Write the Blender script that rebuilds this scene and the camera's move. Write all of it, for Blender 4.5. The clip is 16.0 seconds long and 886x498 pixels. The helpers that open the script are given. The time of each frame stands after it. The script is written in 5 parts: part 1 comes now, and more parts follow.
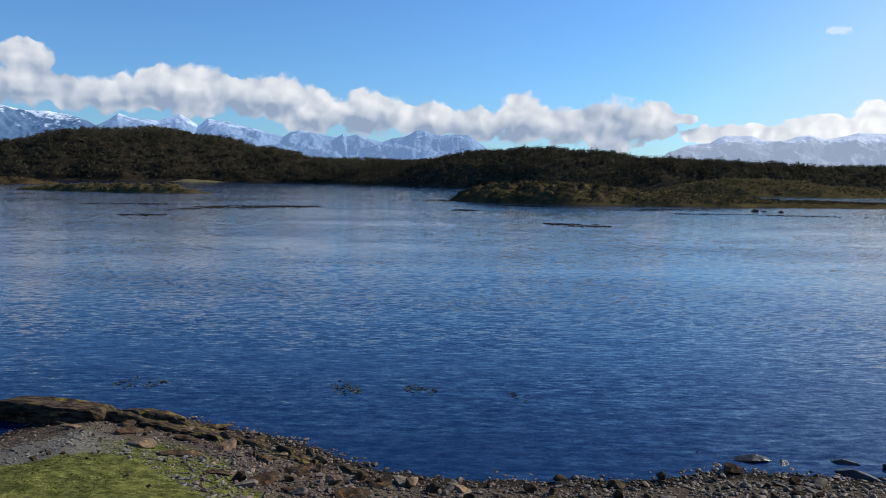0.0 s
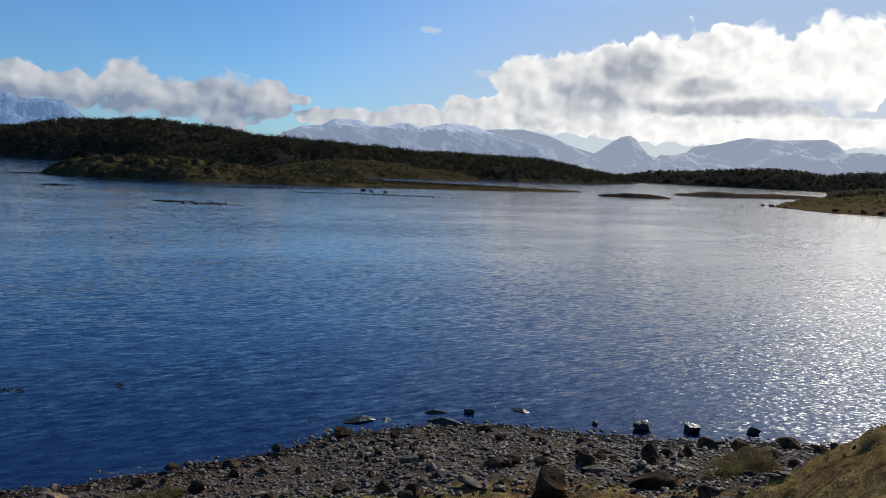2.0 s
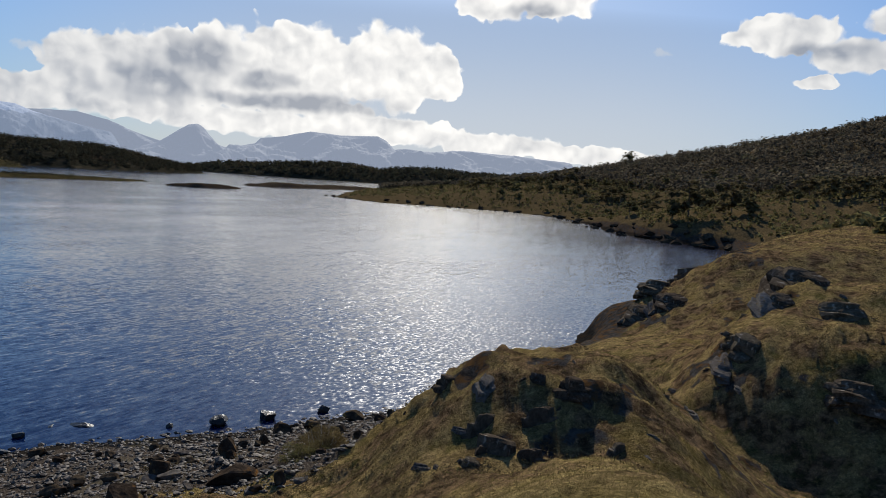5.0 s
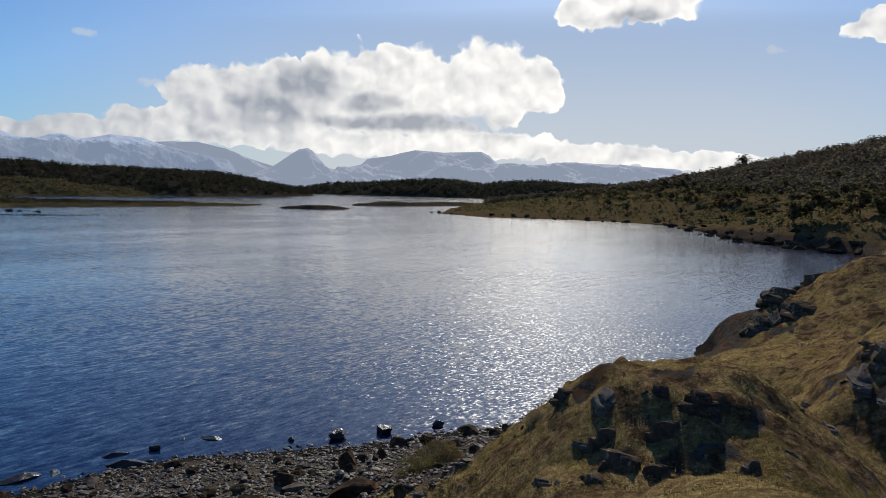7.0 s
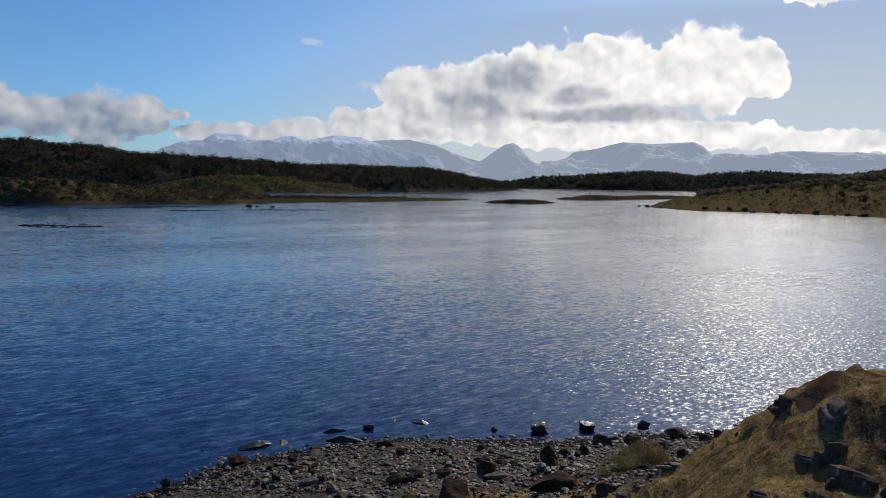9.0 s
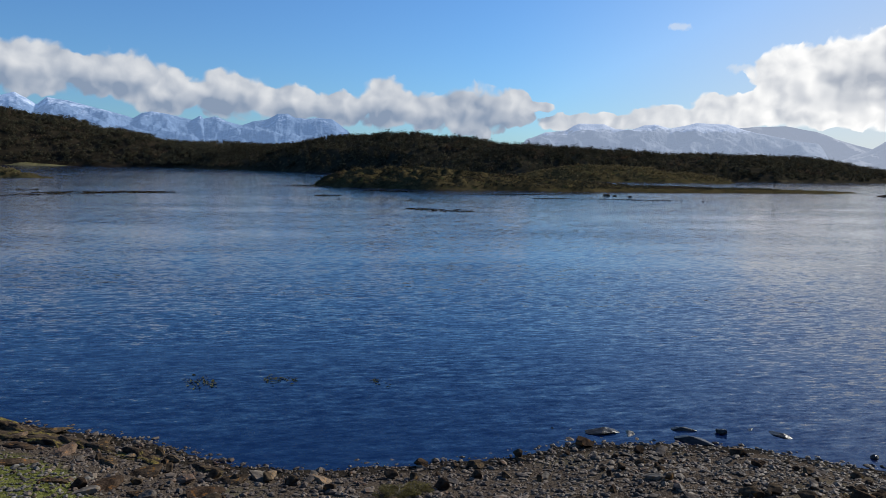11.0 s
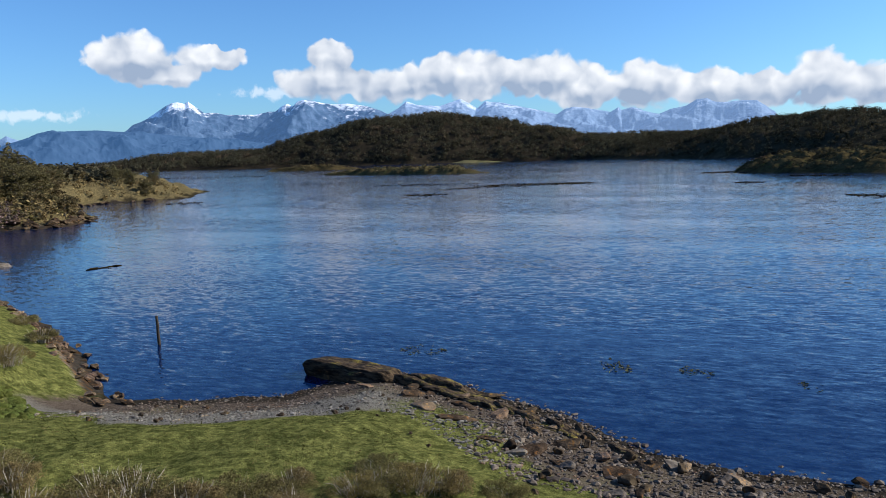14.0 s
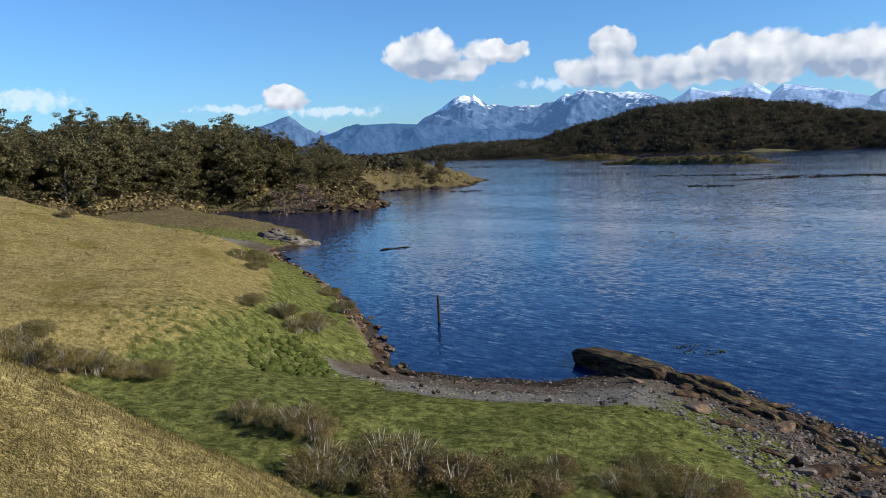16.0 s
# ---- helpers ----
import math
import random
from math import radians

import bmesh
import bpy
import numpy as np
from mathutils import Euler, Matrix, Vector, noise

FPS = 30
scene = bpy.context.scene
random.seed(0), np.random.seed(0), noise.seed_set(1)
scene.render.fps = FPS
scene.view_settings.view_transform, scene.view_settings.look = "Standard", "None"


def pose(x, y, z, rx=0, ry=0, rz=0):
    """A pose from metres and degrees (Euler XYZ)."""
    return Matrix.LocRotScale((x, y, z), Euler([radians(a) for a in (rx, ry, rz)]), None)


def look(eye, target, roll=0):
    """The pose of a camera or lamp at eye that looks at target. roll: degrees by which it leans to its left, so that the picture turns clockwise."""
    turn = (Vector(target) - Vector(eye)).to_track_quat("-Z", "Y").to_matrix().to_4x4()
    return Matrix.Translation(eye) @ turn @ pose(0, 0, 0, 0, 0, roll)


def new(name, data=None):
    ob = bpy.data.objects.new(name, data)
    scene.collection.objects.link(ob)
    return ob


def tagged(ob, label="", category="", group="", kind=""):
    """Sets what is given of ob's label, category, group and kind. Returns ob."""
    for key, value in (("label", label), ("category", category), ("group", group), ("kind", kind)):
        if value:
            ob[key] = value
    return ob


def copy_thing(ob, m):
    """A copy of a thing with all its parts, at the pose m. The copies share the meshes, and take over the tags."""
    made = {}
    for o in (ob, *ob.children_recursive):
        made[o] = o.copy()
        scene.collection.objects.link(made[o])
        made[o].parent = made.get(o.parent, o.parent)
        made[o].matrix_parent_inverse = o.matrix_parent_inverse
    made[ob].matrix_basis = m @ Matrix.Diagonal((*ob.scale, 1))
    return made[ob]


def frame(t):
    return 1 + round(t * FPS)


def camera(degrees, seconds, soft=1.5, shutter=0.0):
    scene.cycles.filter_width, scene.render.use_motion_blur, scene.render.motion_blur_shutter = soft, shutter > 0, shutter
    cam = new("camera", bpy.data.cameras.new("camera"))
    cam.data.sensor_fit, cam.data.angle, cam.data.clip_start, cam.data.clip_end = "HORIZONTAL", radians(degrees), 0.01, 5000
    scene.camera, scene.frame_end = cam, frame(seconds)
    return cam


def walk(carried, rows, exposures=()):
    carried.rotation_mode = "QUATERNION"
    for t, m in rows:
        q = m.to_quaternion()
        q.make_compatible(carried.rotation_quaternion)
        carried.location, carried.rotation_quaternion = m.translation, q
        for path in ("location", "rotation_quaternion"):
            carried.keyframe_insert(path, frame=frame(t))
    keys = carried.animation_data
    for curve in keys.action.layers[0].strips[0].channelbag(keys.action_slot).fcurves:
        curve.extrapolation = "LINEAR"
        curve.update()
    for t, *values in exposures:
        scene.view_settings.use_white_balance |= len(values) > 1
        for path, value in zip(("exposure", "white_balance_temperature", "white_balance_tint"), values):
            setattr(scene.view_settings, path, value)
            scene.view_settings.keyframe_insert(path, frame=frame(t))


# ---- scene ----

# ------------------------------------------------------------------ camera
cam = camera(61.3, 16.0, soft=0.8)
PATH = [
    (0.0, pose(-0.197, -0.111, 8.997, 84.498, -0.812, 0.000)),
    (0.5, pose(-0.198, 0.013, 8.948, 84.203, -1.150, -4.728)),
    (1.0, pose(-0.103, -0.078, 8.961, 83.882, -1.297, -11.468)),
    (1.5, pose(-0.036, -0.025, 8.949, 83.695, -2.467, -21.687)),
    (2.0, pose(-0.001, -0.043, 8.964, 83.727, -2.831, -28.646)),
    (2.5, pose(0.055, -0.044, 8.986, 83.658, -2.925, -32.597)),
    (3.0, pose(0.063, -0.121, 9.052, 83.776, -3.400, -36.661)),
    (3.5, pose(-0.009, -0.129, 9.084, 83.953, -5.157, -49.666)),
    (4.0, pose(0.084, -0.094, 9.109, 84.342, -5.679, -59.011)),
    (6.5, pose(-0.014, -0.061, 9.089, 85.756, -2.129, -59.793)),
    (7.0, pose(0.058, 0.088, 9.048, 85.614, -1.682, -52.713)),
    (7.5, pose(0.069, 0.085, 9.027, 85.529, -1.724, -50.997)),
    (8.0, pose(0.107, 0.126, 9.037, 85.370, -1.769, -49.990)),
    (8.5, pose(0.119, 0.228, 8.990, 85.154, -1.741, -44.802)),
    (9.0, pose(0.106, 0.113, 9.008, 84.813, -0.963, -37.152)),
    (9.5, pose(0.078, 0.095, 9.039, 84.424, -0.852, -29.359)),
    (10.0, pose(0.077, 0.144, 9.030, 83.961, -1.003, -21.962)),
    (12.5, pose(0.000, -0.032, 8.969, 83.348, -0.451, 3.583)),
    (13.0, pose(0.017, -0.054, 8.977, 83.251, 0.169, 8.721)),
    (13.5, pose(-0.015, -0.042, 8.985, 83.078, 1.000, 14.845)),
    (14.0, pose(-0.032, -0.028, 8.975, 82.862, 1.634, 20.626)),
    (14.5, pose(-0.064, 0.008, 8.948, 82.637, 1.987, 25.357)),
    (15.0, pose(-0.042, -0.003, 8.947, 82.609, 2.126, 30.134)),
    (15.5, pose(-0.042, -0.011, 8.940, 82.677, 2.155, 36.304)),
    (16.0, pose(-0.062, 0.000, 8.948, 82.726, 1.938, 41.487)),
]
EXPOSURE = [(0.0, 0.28), (1.0, 0.1), (2.0, -0.15), (4.0, -0.25), (9.0, -0.27), (12.5, 0.35), (14.0, 0.5), (16.0, 0.45)]
walk(cam, PATH, EXPOSURE)

# ------------------------------------------------------------------ light
SUN_AZ, SUN_EL = 62.0, 29.0          # degrees, clockwise from +Y; above the horizon


def to_sun():
    a, e = radians(SUN_AZ), radians(SUN_EL)
    return Vector((math.sin(a) * math.cos(e), math.cos(a) * math.cos(e), math.sin(e)))


sun_data = bpy.data.lights.new("sun", "SUN")
sun_data.energy, sun_data.angle, sun_data.color = 5.0, radians(0.55), (1.0, 0.94, 0.84)
sun = new("sun", sun_data)
sun.matrix_world = look((0, 0, 0), -to_sun())


class Nodes:
    """A short way to write node trees."""

    def __init__(self, tree):
        self.t = tree

    def put(self, kind, **sets):
        n = self.t.nodes.new(kind)
        for k, v in sets.items():
            setattr(n, k, v)
        return n

    def feed(self, sock, v):
        if v is None:
            return
        if isinstance(v, bpy.types.NodeSocket):
            self.t.links.new(v, sock)
        else:
            sock.default_value = v

    def m(self, op, a, b=None, c=None, clamp=False):
        n = self.put("ShaderNodeMath", operation=op, use_clamp=clamp)
        for s, v in zip(n.inputs, (a, b, c)):
            self.feed(s, v)
        return n.outputs[0]

    def v(self, op, a, b=None, c=None, out=0):
        n = self.put("ShaderNodeVectorMath", operation=op)
        for s, v in zip(n.inputs, (a, b, c)):
            self.feed(s, v)
        return n.outputs[out]

    def mix(self, f, a, b):
        n = self.put("ShaderNodeMix", data_type="RGBA")
        self.feed(n.inputs[0], f)
        self.feed(n.inputs[6], a if isinstance(a, bpy.types.NodeSocket) else (*a, 1))
        self.feed(n.inputs[7], b if isinstance(b, bpy.types.NodeSocket) else (*b, 1))
        return n.outputs[2]

    def noise(self, vec, scale, detail=4, rough=0.55, distort=0.0):
        n = self.put("ShaderNodeTexNoise")
        self.feed(n.inputs["Vector"], vec)
        n.inputs["Scale"].default_value, n.inputs["Detail"].default_value = scale, detail
        n.inputs["Roughness"].default_value, n.inputs["Distortion"].default_value = rough, distort
        return n.outputs[0]

    def step(self, x, lo, hi, a=0.0, b=1.0):
        n = self.put("ShaderNodeMapRange", interpolation_type="SMOOTHSTEP")
        for s, v in zip(n.inputs, (x, lo, hi, a, b)):
            self.feed(s, v)
        return n.outputs[0]


# cumulus banks: azimuth (clockwise), elevation, half width, half height, in degrees
CLOUDS = [
    (-42.3, 7.3, 2.9, 1.6), (-37.6, 7.3, 2.7, 0.8), (-40.2, 6.2, 2.0, 0.8), (-53.2, 4.4, 1.6, 0.9),
    (-28.8, 7.6, 2.0, 1.0), (-29.5, 5.6, 3.2, 1.2), (-24, 5.4, 5.0, 1.2),
    (-18.5, 5.9, 4.2, 1.7), (-12.5, 5.6, 3.0, 1.6), (-10, 4.6, 2.6, 1.4),
    (-5.6, 4.7, 2.9, 1.6), (-1.5, 4.2, 2.6, 1.4), (2.5, 3.9, 2.4, 1.2),
    (5.8, 4.4, 2.1, 1.7), (9.0, 3.9, 2.2, 1.2), (12.6, 4.0, 2.6, 1.8), (15.2, 4.2, 1.9, 1.5), (17.3, 4.4, 1.2, 0.4),
]
CLOUDS_2 = [
    (22.0, 3.3, 5.0, 0.7), (27.0, 3.7, 3.2, 0.9), (31.0, 4.2, 3.2, 1.3),
    (34.5, 6.3, 2.4, 2.4), (38.5, 6.6, 3.6, 2.4), (43.5, 7.0, 4.6, 3.1), (49.5, 7.7, 4.8, 3.5),
    (55.5, 8.0, 4.4, 3.5), (59.0, 7.9, 2.8, 2.2), (36, 3.9, 7.0, 1.1), (46, 3.4, 8.0, 1.0), (56, 3.6, 7.0, 1.1), (40, 5.0, 5.0, 1.2), (49, 5.2, 7.0, 1.3),
    (64, 3.1, 6.0, 0.9), (71, 2.7, 5.5, 0.8), (63.5, 13.4, 2.9, 1.5), (68, 13.9, 3.4, 1.6),
    (84, 11.6, 3.6, 1.4), (88.5, 10.2, 3.4, 1.3), (86.5, 8.5, 1.6, 0.5), (93, 12.5, 4.0, 1.8),
]
# their thick grey parts
GREY = [(49, 5.0, 7.0, 0.55), (39.5, 5.6, 3.8, 1.5), (42.4, 7.8, 2.8, 1.5), (51.5, 5.2, 5.0, 0.7), (47.0, 6.4, 2.4, 0.8), (11.8, 4.3, 3.2, 1.1), (-22.0, 5.3, 3.4, 0.8), (-6.3, 4.1, 2.6, 0.8),
        (-0.5, 3.6, 2.4, 0.6), (5.5, 3.7, 2.0, 0.8), (-28.7, 5.5, 2.6, 0.7), (-14.0, 4.8, 2.4, 0.7), (-42.4, 6.4, 2.4, 0.6), (66.5, 13.0, 2.0, 0.6), (87.0, 10.4, 3.0, 0.6)]
WISPS = [(27.2, 10.0, 1.0, 0.35), (76, 10.3, 1.0, 0.3), (-70, 4.4, 3.5, 0.9), (-76, 5.2, 4.0, 1.2), (31.5, 7.0, 1.2, 0.3),
         (-49.5, 3.4, 4.5, 0.45), (-57, 3.7, 3.0, 0.4), (-33, 4.9, 3.5, 0.5)]


def build_world():
    world = bpy.data.worlds.new("sky")
    scene.world = world
    world.use_nodes = True
    N = Nodes(world.node_tree)
    world.node_tree.nodes.clear()
    sky = N.put("ShaderNodeTexSky", sky_type="NISHITA", sun_disc=False)
    sky.sun_elevation, sky.sun_rotation = radians(SUN_EL), radians(SUN_AZ)
    sky.air_density, sky.dust_density, sky.ozone_density = 1.0, 0.45, 4.0
    d = N.put("ShaderNodeTexCoord").outputs["Generated"]
    sep = N.put("ShaderNodeSeparateXYZ")
    N.feed(sep.inputs[0], d)
    az = N.m("MULTIPLY", N.m("ARCTAN2", sep.outputs[0], sep.outputs[1]), 180 / math.pi)
    el = N.m("MULTIPLY", N.m("ARCSINE", sep.outputs[2]), 180 / math.pi)
    comb = N.put("ShaderNodeCombineXYZ")
    N.feed(comb.inputs[0], az), N.feed(comb.inputs[1], el)
    p = comb.outputs[0]
    warp = N.put("ShaderNodeTexNoise", noise_dimensions="2D")
    N.feed(warp.inputs["Vector"], p)
    warp.inputs["Scale"].default_value, warp.inputs["Detail"].default_value, warp.inputs["Roughness"].default_value = 0.7, 2, 0.4
    q = N.v("MULTIPLY_ADD", N.v("SUBTRACT", warp.outputs["Color"], (0.5, 0.5, 0.5)), (0.8, 0.6, 0), p)

    def field(banks, at):
        best = None
        for a, e, ra, re in banks:
            r = N.v("LENGTH", N.v("MULTIPLY_ADD", at, (1 / ra, 1 / re, 0), (-a / ra, -e / re, 0)), out=1)
            best = r if best is None else N.m("SMOOTH_MIN", best, r, 0.25)
        return N.m("SUBTRACT", 1.0, best)

    def fbm(at, scale, detail=7, rough=0.58):
        n = N.put("ShaderNodeTexNoise", noise_dimensions="2D")
        N.feed(n.inputs["Vector"], at)
        n.inputs["Scale"].default_value, n.inputs["Detail"].default_value, n.inputs["Roughness"].default_value = scale, detail, rough
        return n.outputs[0]

    def heap(at, scale, detail=0.0):
        n = N.put("ShaderNodeTexVoronoi", voronoi_dimensions="2D", feature="SMOOTH_F1")
        N.feed(n.inputs["Vector"], at)
        n.inputs["Scale"].default_value, n.inputs["Smoothness"].default_value, n.inputs["Detail"].default_value = scale, 0.35, detail
        return N.m("SUBTRACT", 0.45, n.outputs["Distance"])

    wob = N.put("ShaderNodeTexNoise", noise_dimensions="2D")
    N.feed(wob.inputs["Vector"], p)
    wob.inputs["Scale"].default_value, wob.inputs["Detail"].default_value = 0.9, 1
    swirl = N.v("MULTIPLY", N.v("SUBTRACT", wob.outputs["Color"], (0.5, 0.5, 0.5)), (0.7, 0.55, 0))

    def heaps(at, detail):
        return heap(N.v("ADD", at, swirl), 0.55, detail)

    M = N.m("MAXIMUM", N.m("ADD", field(CLOUDS, q), 0.12), field(CLOUDS_2, q))
    light = N.v("NORMALIZE", N.v("SUBTRACT", (SUN_AZ, SUN_EL, 0), p))

    def toward(k):
        n = N.v("SCALE", light)
        n.node.inputs["Scale"].default_value = k
        return N.v("ADD", q, n)

    near = N.step(N.m("ABSOLUTE", N.m("SUBTRACT", az, SUN_AZ)), 50.0, 8.0)
    f0, big0, h0 = fbm(q, 1.5, 5, 0.55), fbm(q, 0.30, 2), heaps(q, 1.5)
    D = N.m("ADD", N.m("ADD", M, 0.13), N.m("ADD", N.m("MULTIPLY", h0, 0.44), N.m("MULTIPLY", N.m("SUBTRACT", f0, 0.5), 0.18)))
    alpha = N.step(D, 0.0, N.m("ADD", N.step(big0, 0.42, 0.62, 0.10, 0.26), N.step(az, 20.0, -5.0, 0.0, 0.08)))
    # heaps lit from the sun's side, grey bases where the cloud is thick, bright thin edges
    relief = N.m("MULTIPLY", N.m("SUBTRACT", fbm(q, 0.4, 2), fbm(toward(0.7), 0.4, 2)), 1.1)
    relief = N.m("ADD", relief, N.m("ADD", N.m("MULTIPLY", N.m("SUBTRACT", f0, 0.5), 0.30), N.m("MULTIPLY", h0, 0.20)))
    core = N.step(N.m("ADD", field(GREY, q), N.m("ADD", N.m("MULTIPLY", h0, 0.35), N.m("MULTIPLY", N.m("SUBTRACT", f0, 0.5), 0.45))), -0.45, 0.55)
    base = N.step(N.m("SUBTRACT", field(CLOUDS, N.v("ADD", q, (0, 0.8, 0))), M), -0.55, 0.35)
    lit = N.m("SUBTRACT", N.m("ADD", N.m("ADD", N.m("MULTIPLY_ADD", near, 0.14, 0.68), N.m("MULTIPLY", near, N.step(D, 0.30, 0.05, 0.0, 0.20))), relief), N.m("ADD", N.m("MULTIPLY", core, N.m("MULTIPLY_ADD", near, 0.34, 0.36)), N.m("MULTIPLY", base, 0.42)), clamp=True)
    shade = N.mix(near, (0.25, 0.32, 0.44), (0.46, 0.49, 0.55))
    bright = N.mix(near, (0.74, 0.76, 0.79), (1.24, 1.22, 1.18))
    cloud = N.mix(lit, shade, bright)
    wisp = N.m("MULTIPLY", N.step(N.m("ADD", field(WISPS, q), N.m("MULTIPLY", N.m("SUBTRACT", f0, 0.5), 1.6)), 0.0, 0.7), 0.5)
    skyc = N.v("SCALE", sky.outputs[0])
    skyc.node.inputs["Scale"].default_value = 0.095
    # a cool camera balance for the air; thin haze low beside the sun, brighter air round the sun itself
    skyc = N.v("MULTIPLY", skyc, N.mix(near, (0.61, 0.93, 1.26), (0.84, 0.96, 1.16)))
    most = N.v("DOT_PRODUCT", skyc, (0.25, 0.35, 0.40), out=1)
    roof = N.step(el, 11.5, 24.0, 0.66, 4.5)
    dim = N.v("SCALE", skyc)
    N.feed(dim.node.inputs["Scale"], N.m("DIVIDE", roof, N.m("MAXIMUM", most, roof)))
    skyc = dim
    skyc = N.mix(N.m("MULTIPLY", near, N.step(el, 26.0, 4.0, 0.0, 0.8)), skyc, N.mix(N.step(el, 3.0, 14.0), (0.70, 0.755, 0.84), (0.46, 0.59, 0.79)))
    col = N.mix(wisp, skyc, (0.72, 0.76, 0.81))
    col = N.mix(alpha, col, cloud)
    bg = N.put("ShaderNodeBackground")
    N.feed(bg.inputs[0], col)
    bg.inputs[1].default_value = 1.0
    out = N.put("ShaderNodeOutputWorld")
    world.node_tree.links.new(bg.outputs[0], out.inputs[0])


build_world()


# ------------------------------------------------------------------ materials
def material(name):
    mt = bpy.data.materials.new(name)
    mt.use_nodes = True
    N = Nodes(mt.node_tree)
    b = mt.node_tree.nodes["Principled BSDF"]
    return mt, N, b


def coords(N, kind="Object"):
    return N.put("ShaderNodeTexCoord").outputs[kind]


def bump(N, b, height, strength, distance):
    n = N.put("ShaderNodeBump")
    n.inputs["Strength"].default_value, n.inputs["Distance"].default_value = strength, distance
    N.feed(n.inputs["Height"], height)
    N.feed(b.inputs["Normal"], n.outputs[0])
    return n


def mottled(name, a, c, scale, rough=0.85, relief=0.02, third=None, fine=6.0, spread=0.35, island=0.0, thin=0.0):
    """A natural surface of two or three tones at two scales, with relief."""
    mt, N, b = material(name)
    at = coords(N)
    n1, n2 = N.noise(at, scale, 6, 0.6), N.noise(at, scale * fine, 4, 0.6)
    f = N.step(N.m("ADD", N.m("MULTIPLY", n1, 0.6), N.m("MULTIPLY", n2, 0.4)), 0.5 - spread / 2, 0.5 + spread / 2)
    col = N.mix(f, a, c)
    if third:
        col = N.mix(N.step(N.noise(at, scale * 2.3, 3, 0.6), 0.58, 0.68), col, third)
    rnd = N.put("ShaderNodeObjectInfo").outputs["Random"]
    if island:
        rnd = N.m("ADD", N.m("MULTIPLY", N.put("ShaderNodeNewGeometry").outputs["Random Per Island"], 0.8), N.m("MULTIPLY", rnd, 0.2))
    hsv = N.put("ShaderNodeHueSaturation")
    N.feed(hsv.inputs["Value"], N.m("ADD", 0.72 - island * 0.3, N.m("MULTIPLY", rnd, 0.56 + island * 0.6)))
    N.feed(hsv.inputs["Hue"], N.m("ADD", 0.49, N.m("MULTIPLY", rnd, 0.02)))
    N.feed(hsv.inputs["Color"], col)
    N.feed(b.inputs["Base Color"], hsv.outputs[0])
    b.inputs["Roughness"].default_value = rough
    b.inputs["Specular IOR Level"].default_value = 0.0 if thin or rough > 0.84 else 0.25
    if thin:
        t = N.put("ShaderNodeBsdfTranslucent")
        N.feed(t.inputs["Color"], hsv.outputs[0])
        mx = N.put("ShaderNodeMixShader")
        mx.inputs[0].default_value = thin
        N.t.links.new(b.outputs[0], mx.inputs[1]), N.t.links.new(t.outputs[0], mx.inputs[2])
        N.t.links.new(mx.outputs[0], N.t.nodes["Material Output"].inputs[0])
    elif relief:
        bump(N, b, N.m("ADD", n1, N.m("MULTIPLY", n2, 0.5)), 1.0, relief)
    return mt


